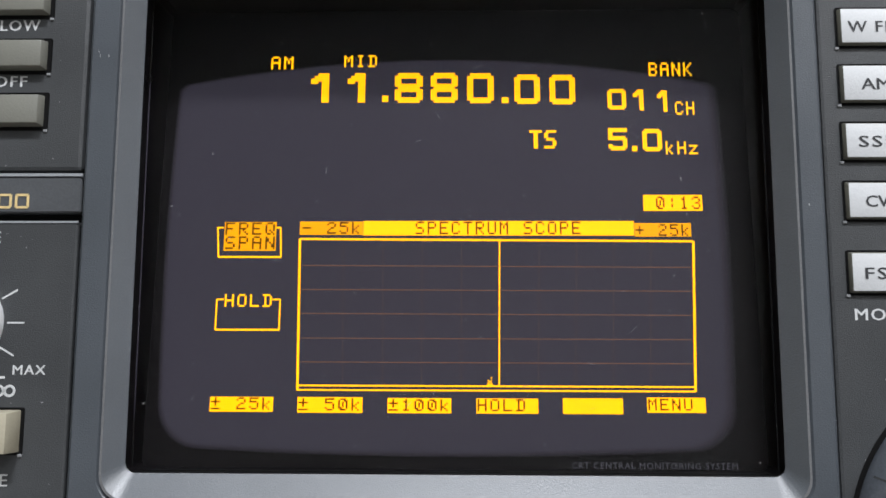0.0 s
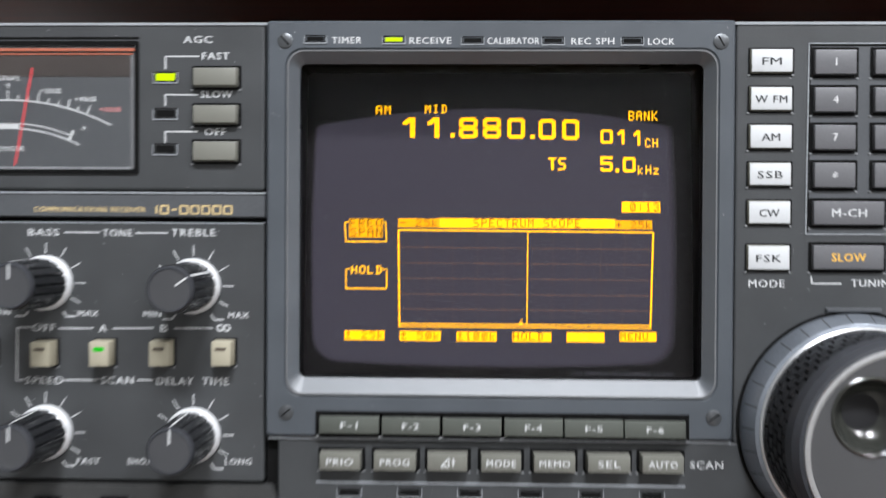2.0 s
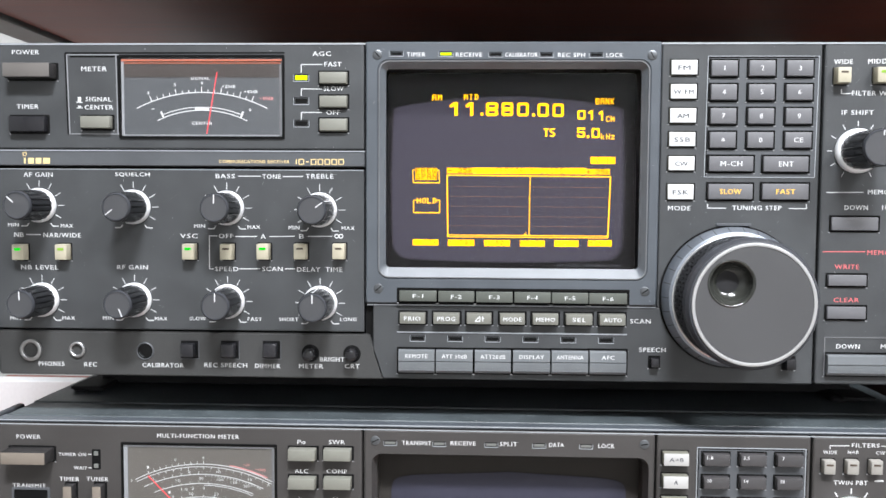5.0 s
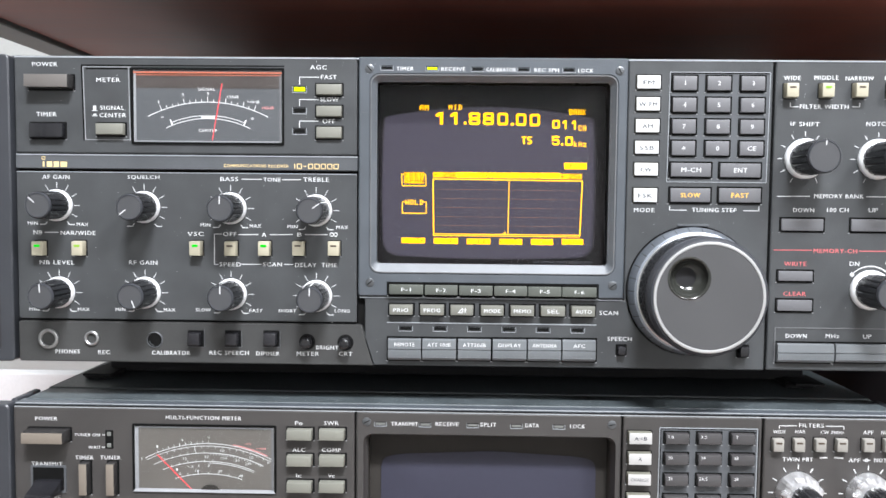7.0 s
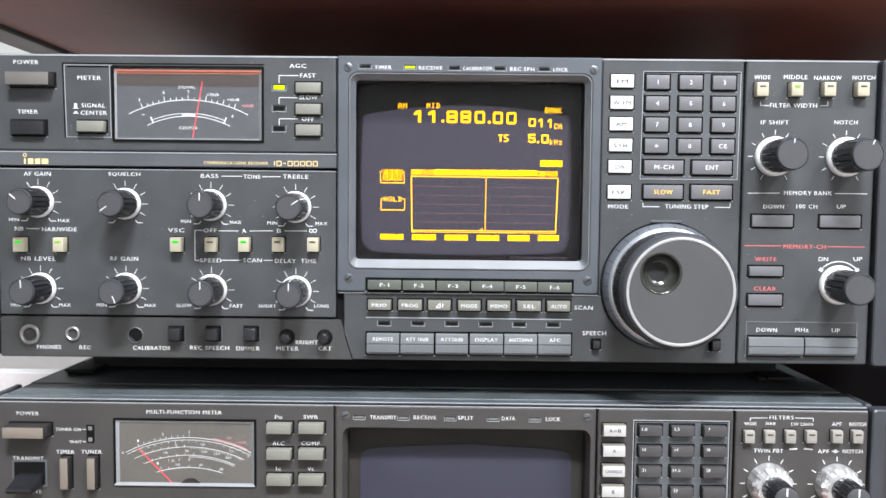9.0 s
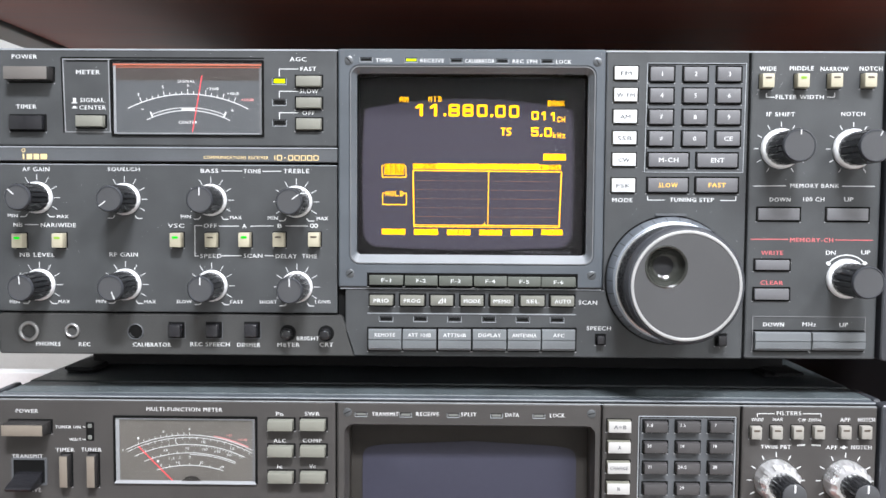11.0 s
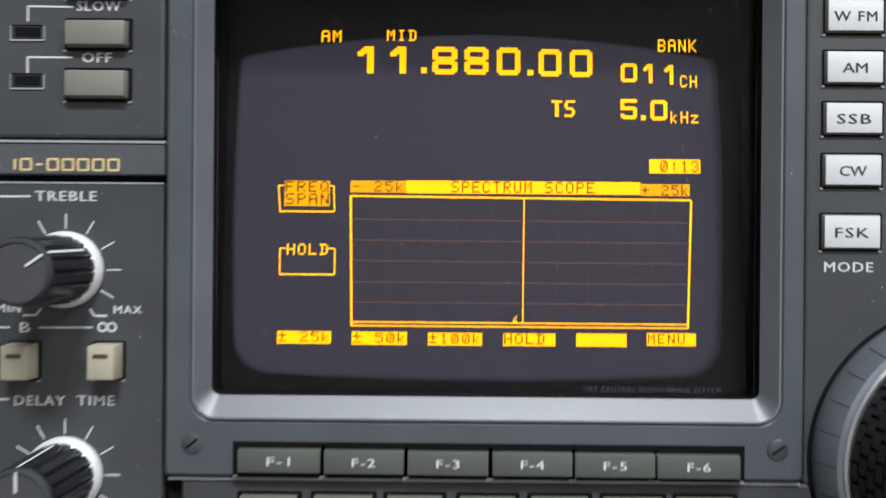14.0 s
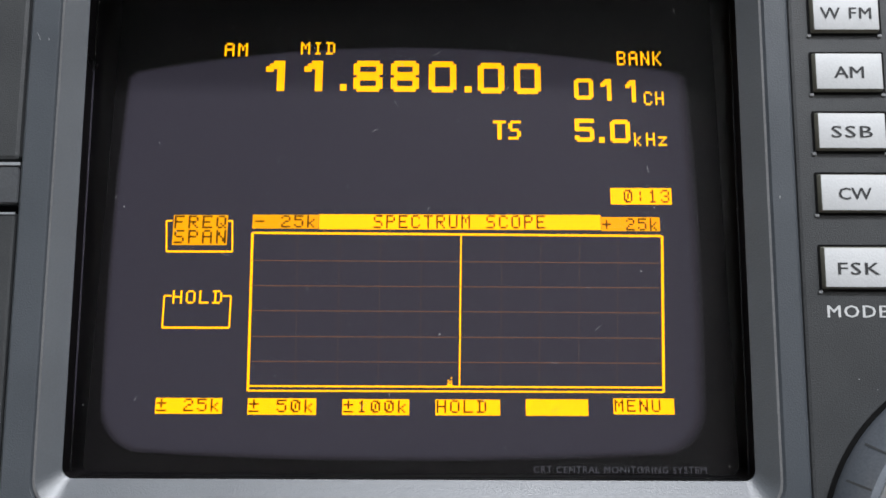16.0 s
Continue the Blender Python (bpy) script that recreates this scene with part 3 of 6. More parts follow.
# tube face: sheet with a bowed outline and dimmer rings painting its glow's fall-off


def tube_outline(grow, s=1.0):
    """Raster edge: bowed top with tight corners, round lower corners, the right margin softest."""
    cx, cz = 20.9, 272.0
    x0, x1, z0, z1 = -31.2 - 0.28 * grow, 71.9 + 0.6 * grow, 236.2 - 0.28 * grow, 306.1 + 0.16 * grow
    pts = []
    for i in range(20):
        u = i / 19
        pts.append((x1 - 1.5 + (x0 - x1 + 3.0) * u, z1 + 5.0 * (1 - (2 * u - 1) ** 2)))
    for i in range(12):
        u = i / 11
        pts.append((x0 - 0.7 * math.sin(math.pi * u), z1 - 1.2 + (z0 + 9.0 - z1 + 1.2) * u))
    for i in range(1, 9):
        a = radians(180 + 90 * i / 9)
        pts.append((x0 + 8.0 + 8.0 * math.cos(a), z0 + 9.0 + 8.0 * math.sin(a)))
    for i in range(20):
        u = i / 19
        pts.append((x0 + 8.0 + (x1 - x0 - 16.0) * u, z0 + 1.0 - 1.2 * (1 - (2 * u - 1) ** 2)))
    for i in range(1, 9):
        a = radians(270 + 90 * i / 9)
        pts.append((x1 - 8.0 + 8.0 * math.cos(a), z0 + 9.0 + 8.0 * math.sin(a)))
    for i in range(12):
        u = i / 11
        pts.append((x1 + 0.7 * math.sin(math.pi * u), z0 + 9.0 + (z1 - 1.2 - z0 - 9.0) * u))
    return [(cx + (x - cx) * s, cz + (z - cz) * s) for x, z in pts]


bm = bmesh.new()
rings = [[bm.verts.new(on_screen(x, z, 0.06)) for x, z in tube_outline(0.0, k / 12)] for k in range(1, 13)]
mid = bm.verts.new(on_screen(20.9, 272.0, 0.06))
count = len(rings[0])
for i in range(count):
    bm.faces.new((mid, rings[0][i], rings[0][(i + 1) % count]))
    for a, b in zip(rings, rings[1:]):
        bm.faces.new((a[i], b[i], b[(i + 1) % count], a[(i + 1) % count]))
bmesh.ops.recalc_face_normals(bm, faces=bm.faces)
tube = part("screen", bm, M_TUBE, rx, "grey-violet tube face with amber read-out", smooth=60)
# each wider sheet emits less, so the fading glow is painted in steps
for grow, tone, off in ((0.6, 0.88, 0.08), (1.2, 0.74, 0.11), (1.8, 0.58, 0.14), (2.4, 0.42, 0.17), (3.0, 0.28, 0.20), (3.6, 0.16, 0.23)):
    loft("glow_fade", [[on_screen(x, z, off + 0.04) for x, z in tube_outline(grow)]], raster("glow_fade_step", tone), tube, cap=True)
window = box("screen_window", -34.0, 78.8, 4.4, 5.0, 233.2, 321.6, M_WINDOW, rx, label="smoked flat window over the tube")
window.visible_shadow = False
label(rx, "CRT CENTRAL MONITORING SYSTEM", 57.4, 234.6, 28.6, 1.15, 4.4, M_SILK)

DOTS = {
    "A": "01110 10001 10001 11111 10001 10001 10001", "M": "10001 11011 10101 10101 10001 10001 10001", "I": "01110 00100 00100 00100 00100 00100 01110",
    "D": "11110 01001 01001 01001 01001 01001 11110", "B": "11110 10001 10001 11110 10001 10001 11110", "N": "10001 11001 11001 10101 10011 10011 10001",
    "K": "10001 10010 10100 11000 10100 10010 10001", "C": "01110 10001 10000 10000 10000 10001 01110", "H": "10001 10001 10001 11111 10001 10001 10001",
    "T": "11111 00100 00100 00100 00100 00100 00100", "S": "01111 10000 10000 01110 00001 00001 11110", "F": "11111 10000 10000 11110 10000 10000 10000",
    "R": "11110 10001 10001 11110 10100 10010 10001", "E": "11111 10000 10000 11110 10000 10000 11111", "Q": "01110 10001 10001 10001 10101 10010 01101",
    "P": "11110 10001 10001 11110 10000 10000 10000", "U": "10001 10001 10001 10001 10001 10001 01110", "O": "01110 10001 10001 10001 10001 10001 01110",
    "L": "10000 10000 10000 10000 10000 10000 11111", "k": "10000 10000 10010 10100 11000 10100 10010", "z": "00000 00000 11111 00010 00100 01000 11111",
    "0": "01110 10011 10101 10101 10101 11001 01110", "1": "00100 01100 00100 00100 00100 00100 01110", "2": "01110 10001 00001 00110 01000 10000 11111",
    "3": "01110 10001 00001 00110 00001 10001 01110", "5": "11111 10000 11110 00001 00001 10001 01110", "-": "00000 00000 00000 11111 00000 00000 00000",
    "+": "00000 00100 00100 11111 00100 00100 00000", "±": "00100 00100 11111 00100 00100 00000 11111", ":": "00000 00100 00100 00000 00100 00100 00000",
    " ": "00000 00000 00000 00000 00000 00000 00000", "^": "00010 00000 01010 00100 01010 01110 11111",
}
BIG = {
    "0": "011111110 111111111 110000011 110000011 110000011 110000011 110000011 110000011 110000011 111111111 011111110",
    "8": "011111110 111111111 110000011 110000011 111111111 011111110 111111111 110000011 110000011 111111111 011111110",
    "5": "111111111 111111111 110000000 110000000 111111110 111111111 000000011 000000011 110000011 111111111 011111110",
    "1": "00111 01111 11111 11011 00011 00011 00011 00011 00011 00011 00011",
    ".": "1",
}


def screen_quads(bm, cells, x0, z0, x1, z1, off):
    rows, cols = len(cells), len(cells[0])
    dx, dz = (x1 - x0) / cols, (z1 - z0) / rows
    for r, row in enumerate(cells):
        c = 0
        while c < cols:
            if row[c] == "1":
                e = c
                while e < cols and row[e] == "1":
                    e += 1
                xa, xb, zb, za = x0 + c * dx, x0 + e * dx, z1 - r * dz, z1 - (r + 1) * dz
                bm.faces.new([bm.verts.new(on_screen(x, z, off)) for x, z in ((xa, za), (xb, za), (xb, zb), (xa, zb))])
                c = e
            else:
                c += 1


def screen_text(text, x0, z0, x1, z1, material):
    rows = ["00".join(DOTS[ch].split()[r] for ch in text) for r in range(7)]
    bm = bmesh.new()
    screen_quads(bm, rows, x0, z0, x1, z1, -0.05 if material is M_SCREEN_INK else -0.02)
    return part("screen_lettering", bm, material, tube)


def screen_digit(ch, x0, z0, x1, z1, material):
    bm = bmesh.new()
    screen_quads(bm, BIG[ch].split(), x0, z0, x1, z1, -0.02)
    return part("screen_digit", bm, material, tube)


def screen_bar(x0, z0, x1, z1, material):
    bm = bmesh.new()
    screen_quads(bm, ["1"], x0, z0, x1, z1, -0.02)
    return part("screen_bar", bm, material, tube)


def screen_line(x0, z0, x1, z1, w, material):
    d = Vector((x1 - x0, z1 - z0)).normalized()
    px, pz = -d.y * w / 2, d.x * w / 2
    bm = bmesh.new()
    bm.faces.new([bm.verts.new(on_screen(x, z, -0.035)) for x, z in ((x0 + px, z0 + pz), (x0 - px, z0 - pz), (x1 - px, z1 - pz), (x1 + px, z1 + pz))])
    return part("screen_line", bm, material, tube)


screen_text("AM", -14.0, 309.6, -9.6, 312.3, M_AMBER)
screen_text("MID", 0.6, 310.0, 7.1, 312.5, M_AMBER)
screen_text("BANK", 60.9, 307.9, 69.3, 310.7, M_AMBER)
screen_text("CH", 65.7, 299.9, 69.4, 302.6, M_AMBER)
screen_text("kHz", 63.5, 291.9, 69.6, 294.5, M_AMBER)
screen_text("TS", 37.2, 293.1, 42.1, 296.8, M_AMBER)
screen_text("TS", 37.6, 293.1, 42.4, 296.8, M_AMBER)
screen_text("HOLD", -20.7, 262.2, -11.8, 264.6, M_AMBER)
screen_digit("1", -5.9, 302.6, -2.3, 308.7, M_AMBER)
screen_digit("1", 1.4, 302.6, 4.9, 308.7, M_AMBER)
screen_digit(".", 8.3, 302.7, 9.5, 304.0, M_AMBER)
screen_digit("8", 10.8, 302.5, 16.3, 308.7, M_AMBER)
screen_digit("8", 17.9, 302.5, 23.2, 308.7, M_AMBER)
screen_digit("0", 25.1, 302.4, 30.3, 308.6, M_AMBER)
screen_digit(".", 31.9, 302.4, 33.2, 303.6, M_AMBER)
screen_digit("0", 34.4, 302.2, 39.4, 308.3, M_AMBER)
screen_digit("0", 41.3, 302.1, 46.3, 308.2, M_AMBER)
screen_digit("0", 52.6, 301.0, 56.2, 305.2, M_AMBER)
screen_digit("1", 57.6, 300.8, 59.6, 305.1, M_AMBER)
screen_digit("1", 62.3, 300.5, 64.2, 304.9, M_AMBER)
screen_digit("5", 52.5, 292.7, 56.1, 297.2, M_AMBER)
screen_digit(".", 57.0, 292.5, 58.0, 293.6, M_AMBER)
screen_digit("0", 59.1, 292.5, 62.8, 297.0, M_AMBER)
screen_bar(58.7, 280.7, 69.9, 283.8, M_AMBER)
screen_text("0:13", 61.1, 281.0, 69.5, 283.5, M_SCREEN_INK)
screen_bar(-21.5, 272.9, -11.5, 278.5, M_AMBER_DIM)
screen_text("FREQ", -21.3, 276.0, -11.8, 278.4, M_SCREEN_INK)
screen_text("SPAN", -21.2, 273.2, -11.7, 275.7, M_SCREEN_INK)
screen_bar(-7.0, 276.0, 5.1, 278.6, M_AMBER_DIM)
screen_bar(5.2, 275.9, 56.7, 278.7, M_AMBER)
screen_bar(56.8, 275.7, 67.5, 278.3, M_AMBER_DIM)
screen_text("- 25k", -6.5, 276.2, 4.7, 278.5, M_SCREEN_INK)
screen_text("SPECTRUM SCOPE", 15.2, 276.1, 46.6, 278.6, M_SCREEN_INK)
screen_text("+ 25k", 57.0, 275.8, 67.2, 278.1, M_SCREEN_INK)
screen_bar(-22.4, 242.9, -10.7, 245.6, M_AMBER)
screen_text("± 25k", -22.2, 243.3, -11.0, 245.5, M_SCREEN_INK)
screen_bar(-6.2, 242.8, 5.8, 245.6, M_AMBER)
screen_text("± 50k", -6.0, 243.2, 5.5, 245.4, M_SCREEN_INK)
screen_bar(10.4, 242.8, 22.1, 245.5, M_AMBER)
screen_text("±100k", 10.6, 243.2, 21.8, 245.3, M_SCREEN_INK)
screen_bar(26.7, 242.8, 38.0, 245.5, M_AMBER)
screen_text("HOLD", 26.9, 243.2, 35.6, 245.4, M_SCREEN_INK)
screen_bar(42.5, 242.8, 53.4, 245.6, M_AMBER)
screen_bar(57.8, 243.1, 68.4, 245.8, M_AMBER)
screen_text("MENU", 58.0, 243.5, 66.0, 245.6, M_SCREEN_INK)
screen_line(-6.9, 275.2, 67.7, 274.8, 0.4, M_AMBER)
screen_line(-6.9, 275.2, -6.3, 246.8, 0.45, M_AMBER)
screen_line(67.8, 274.8, 66.7, 246.9, 0.45, M_AMBER)
screen_line(-6.4, 247.7, 66.8, 247.7, 0.3, M_AMBER)
screen_line(-6.3, 246.9, 66.7, 246.9, 0.3, M_AMBER)
screen_line(31.2, 275.0, 30.9, 247.7, 0.28, M_AMBER)
screen_line(-22.8, 277.5, -22.4, 271.7, 0.3, M_AMBER)
screen_line(-10.7, 277.5, -10.4, 271.7, 0.3, M_AMBER)
screen_line(-22.4, 271.7, -10.4, 271.7, 0.35, M_AMBER)
screen_line(-22.8, 277.4, -21.7, 277.4, 0.3, M_AMBER)
screen_line(-11.5, 277.4, -10.7, 277.4, 0.3, M_AMBER)
screen_line(-22.2, 263.6, -22.2, 257.9, 0.3, M_AMBER)
screen_line(-10.2, 263.6, -10.2, 257.9, 0.3, M_AMBER)
screen_line(-22.2, 257.9, -10.2, 257.9, 0.35, M_AMBER)
screen_line(-22.2, 263.6, -20.9, 263.6, 0.3, M_AMBER)
screen_line(-11.7, 263.6, -10.2, 263.6, 0.3, M_AMBER)
screen_line(-6.8, 270.1, 67.6, 269.8, 0.13, M_AMBER_FAINT)
screen_line(-6.6, 265.5, 67.4, 265.3, 0.13, M_AMBER_FAINT)
screen_line(-6.4, 261.0, 67.2, 260.8, 0.13, M_AMBER_FAINT)
screen_line(-6.3, 256.4, 66.9, 256.3, 0.13, M_AMBER_FAINT)
screen_line(-6.1, 252.0, 66.7, 251.9, 0.13, M_AMBER_FAINT)
screen_line(1.4, 274.7, 2.0, 248.0, 0.1, M_AMBER_TRACE)
screen_line(9.0, 274.7, 9.4, 248.0, 0.1, M_AMBER_TRACE)
screen_line(16.5, 274.7, 16.6, 248.0, 0.1, M_AMBER_TRACE)
screen_line(24.0, 274.7, 23.9, 248.1, 0.1, M_AMBER_TRACE)
screen_line(38.7, 274.7, 38.1, 248.1, 0.1, M_AMBER_TRACE)
screen_line(45.8, 274.7, 44.9, 248.2, 0.1, M_AMBER_TRACE)
screen_line(52.8, 274.7, 51.8, 248.2, 0.1, M_AMBER_TRACE)
screen_line(59.8, 274.7, 58.6, 248.2, 0.1, M_AMBER_TRACE)
screen_text("^", 28.5, 247.7, 29.9, 249.3, M_AMBER)

# lint and specks on the screen window and surround
rng = random.Random(5)
bm = bmesh.new()
for _ in range(110):
    x, z = rng.uniform(-41, 87), rng.uniform(219, 331)
    inside = -33 < x < 78 and 234.5 < z < 320.5
    y = 4.38 if inside else -1.42
    if not inside and (-38 < x < 83 and 228 < z < 326):
        continue
    a, ln = rng.uniform(0, math.pi), rng.choice((0.08, 0.1, 0.12, 0.15, 0.2, 0.7))
    mx, mz = x + math.cos(a) * ln, z + math.sin(a) * ln
    b = a + rng.uniform(-0.6, 0.6)
    for p, q in (((x, z), (mx, mz)), ((mx, mz), (mx + math.cos(b) * ln, mz + math.sin(b) * ln))):
        thick_line(bm, p[0], p[1], q[0], q[1], 0.035 if ln > 0.3 else 0.08, y, 0.02)
for _ in range(700):
    x, z = rng.uniform(-205, 215), rng.uniform(186, 331)
    if -43 < x < 89 and z > 217:
        continue
    r = rng.choice((0.05, 0.06, 0.08, 0.12))
    thick_line(bm, x, z, x + r * 2, z + rng.uniform(-r, r), r, 0.0, 0.02)
tagged(part("dust", bm, M_DUST, rx), kind="stuff")

for x, z, turn in ((-37.5, 327.3, -50), (82.5, 327.0, -60), (-36.9, 224.0, 40), (81.3, 223.8, 35)):
    screw(rx, x, z, -1.4, turn)

# meter
MX0, MX1, MZ0, MZ1 = -152.8, -80.1, 291.4, 326.4


def meter_case(parent, x0, x1, z0, z1, y, face, trim):
    out = rounded(x0 - 1.1, x1 + 1.1, z0 - 1.1, z1 + 1.1, 0.6, 3)
    mid_l = rounded(x0, x1, z0, z1, 0.4, 3)
    case = loft("meter_frame", [at(out, y + 0.1), at(out, y - 0.5), at(mid_l, y - 0.5), at(mid_l, y + 1.6)], trim, parent)
    bm = bmesh.new()
    bm.faces.new([bm.verts.new((x, y - 0.02, z)) for x, z in mid_l])
    part("meter_plate", bm, face, case)
    pane = box("meter_glass", x0 - 0.2, x1 + 0.2, y - 0.75, y - 0.6, z0 - 0.2, z1 + 0.2, M_WINDOW, case)
    pane.visible_shadow = False
    return case


meter = meter_case(rx, MX0, MX1, MZ0, MZ1, 0.0, M_METER, M_BLACK)
YF = -0.05
# dark reflection in the meter glass, painted as a band on the plate
box("reflection_band", MX0 + 0.2, MX1 - 0.2, -0.12, 0, 317.6, MZ1 - 2.9, M_METER_REFLECTION, meter)
box("orange_edge", MX0 + 0.2, MX1 - 0.2, -0.45, 0, MZ1 - 1.7, MZ1 - 0.9, M_METER_EDGE, meter, label="orange-red lit acrylic edge")
box("orange_edge", MX0 + 0.8, MX1 - 0.8, -0.3, 0, MZ1 - 2.7, MZ1 - 2.3, M_METER_EDGE, meter)
box("clear_edge", MX1 - 1.2, MX1 - 0.3, -0.45, 0, MZ0 + 0.3, MZ1 - 2.9, M_CLEAR, meter)
box("clear_edge", MX0 + 1.4, MX1 - 1.3, -0.45, 0, MZ0 + 0.2, MZ0 + 0.8, M_CLEAR_DIM, meter)
box("clear_edge", MX0 + 0.3, MX0 + 1.3, -0.45, 0, MZ0 + 0.3, MZ1 - 1.9, M_CLEAR_DIM, meter)
CX = -116.3
bm = bmesh.new()
arc_line(bm, CX, 246.2, 64.8, 63, 117, 0.42, YF)
part("signal_scale", bm, M_WHITE, meter)
bm = bmesh.new()
for k in range(17):
    a = radians(110.5 - k * 2.55)
    ln = 2.6 if k in (0, 4, 8, 11, 14, 16) else 1.4
    thick_line(bm, CX + 64.8 * math.cos(a), 246.2 + 64.8 * math.sin(a), CX + (64.8 + ln) * math.cos(a), 246.2 + (64.8 + ln) * math.sin(a), 0.34, YF)
part("signal_ticks", bm, M_WHITE, meter)
bm = bmesh.new()
arc_line(bm, CX, 256.5, 46.6, 64, 116, 0.4, YF)
arc_line(bm, CX, 256.5, 48.0, 68, 112, 0.35, YF)
for a in (68, 112):
    c, s = math.cos(radians(a)), math.sin(radians(a))
    thick_line(bm, CX + 46.6 * c, 256.5 + 46.6 * s, CX + 49.6 * c, 256.5 + 49.6 * s, 0.8, YF)
thick_line(bm, CX - 3.2, 303.9, CX + 3.2, 303.9, 1.4, YF)
part("centre_scale", bm, M_WHITE, meter)
for s, x, z, w, m in (("SIGNAL", -117, 317.2, 8.5, M_DULL), ("CENTER", -116.3, 297.3, 9.2, M_WHITE), ("1", -140.5, 310.8, 0.45, M_WHITE), ("5", -128.5, 314.4, 1.0, M_WHITE),
                      ("9", -116.3, 315.0, 1.0, M_WHITE), ("+20dB", -104.2, 313.6, 6.0, M_WHITE), ("+40dB", -94.2, 311.3, 6.0, M_WHITE), ("+60dB", -87.2, 308.4, 6.0, M_SCALE_RED),
                      ("-", -138.6, 303.6, 1.5, M_WHITE), ("+", -94.6, 303.2, 1.3, M_WHITE)):
    label(meter, s, x, z, w, 0.35 if s == "-" else 1.5, YF, m, "scale_lettering")
part("needle", thick_line(bmesh.new(), -109.3, 320.0, -114.2, 292.6, 0.4, -0.25, 0.1), M_NEEDLE, meter)
# outlined field round the meter switch
for x0, z0, x1, z1 in ((-177.4, 327.6, -153.8, 327.6), (-177.4, 327.6, -176.6, 292.4), (-176.6, 292.4, -153.9, 292.4), (-155.0, 327.4, -154.6, 292.6)):
    part("field_outline", thick_line(bmesh.new(), x0, z0, x1, z1, 0.4, 0, 0.25), M_CLEAR_DIM, rx)
for x0, z0, x1, z1 in ((-178.2, 328.4, -79.0, 328.4), (-178.2, 328.4, -177.4, 292.0), (-154.2, 327.4, -153.9, 292.6), (-176.0, 326.8, -155.4, 326.8)):
    part("field_groove", thick_line(bmesh.new(), x0, z0, x1, z1, 0.7, 0, 0.06), M_BLACK, rx)
part("switch_icon", thick_line(thick_line(bmesh.new(), -172.0, 306.4, -172.0, 308.9, 1.5, 0), -173.4, 306.5, -170.6, 306.5, 0.4, 0), M_WHITE, rx)
part("switch_icon", thick_line(thick_line(bmesh.new(), -172.0, 303.9, -172.0, 305.0, 1.5, 0), -173.4, 304.0, -170.6, 304.0, 0.4, 0), M_WHITE, rx)
# maker's mark as plain gold shapes
bm = bmesh.new()
arc_line(bm, -197.6, 283.3, 0.8, 0, 360, 0.35, -0.2, 14)
for x0, x1 in ((-198.0, -197.2), (-196.0, -193.4), (-192.6, -190.0), (-189.2, -186.0)):
    thick_line(bm, x0, 280.3, x1, 280.3, 2.6, -0.2)
part("makers_mark", bm, M_GOLD, rx)

# knobs
knob(rx, -191.4, 260.2, 7.8, 6.8, 6.1, 18, 139)
knob(rx, -148.1, 259.7, 7.8, 6.8, 6.1, 18, 217)
knob(rx, -105.5, 259.5, 7.8, 6.8, 6.1, 18, 90)
knob(rx, -63.5, 258.9, 7.8, 6.8, 6.1, 18, 35)
knob(rx, -191.0, 217.2, 7.8, 6.8, 6.1, 18, 93)
knob(rx, -148.2, 217.6, 7.8, 6.8, 6.1, 18, -68)
knob(rx, -105.5, 217.3, 7.8, 6.8, 6.1, 18, 90)
knob(rx, -63.4, 217.0, 7.8, 6.8, 6.1, 18, 90)
for x, z, a, mk in ((172.0, 286.0, 86, True), (206.8, 286.0, 68, True), (205.6, 223.0, 0, False)):
    knob(rx, x, z, 9.7, 8.0, 7.5, 21, a, False, 0.0, mk, 0.66)
    if mk:
        for k in range(11):
            q = radians(-60 + 30 * k)
            part("scale_tick", thick_line(bmesh.new(), x + math.cos(q) * 10.7, z + math.sin(q) * 10.7, x + math.cos(q) * 13.0, z + math.sin(q) * 13.0, 0.33, 0), M_WHITE, rx)
bm = bmesh.new()
arc_line(bm, 205.6, 223.0, 11.6, 40, 140, 0.5, 0)
for a in (40, 140):
    c, s = math.cos(radians(a)), math.sin(radians(a))
    thick_line(bm, 205.6 + 10.6 * c, 223.0 + 10.6 * s, 205.6 + 12.6 * c, 223.0 + 12.6 * s, 1.6, 0)
part("channel_arc", bm, M_WHITE, rx)

# main tuning dial
DX, DZ = 119.6, 221.6
dial = lathe("tuning_dial", DX, DZ, [(0.2, 31.0), (-2.4, 31.0), (-6.4, 28.9), (-6.9, 27.6)], M_DIALBASE, rx, 96, "blue-grey base ring", smooth=30)
# thin black ring round the dial's foot
lathe("base_dark_ring", DX, DZ, [(0.1, 31.8), (-0.18, 31.8), (-0.2, 30.9)], M_BLACK, dial, 96)
for k in range(30):
    q = radians(k * 12)
    bm = bmesh.new()
    vs = [bm.verts.new((DX + r * math.cos(q + s), y, DZ + r * math.sin(q + s))) for s, y, r in ((-0.006, -6.3, 29.0), (0.006, -6.3, 29.0), (0.006, -2.5, 31.03), (-0.006, -2.5, 31.03))]
    bm.faces.new(vs)
    part("ring_notch", bm, M_SCREW, dial)
lathe("dial_flange", DX, DZ, [(-6.2, 27.9), (-7.2, 27.9), (-7.6, 27.4), (-7.4, 26.4)], M_RING, dial, 96, "thin bright flange", smooth=25)
lathe("dial_grip", DX, DZ, [(-6.5, 26.2), (-22.0, 25.8), (-22.5, 25.0)], M_GRIP, dial, 96, "black chequered rubber grip")
# chequered studs in staggered rows
bm = bmesh.new()
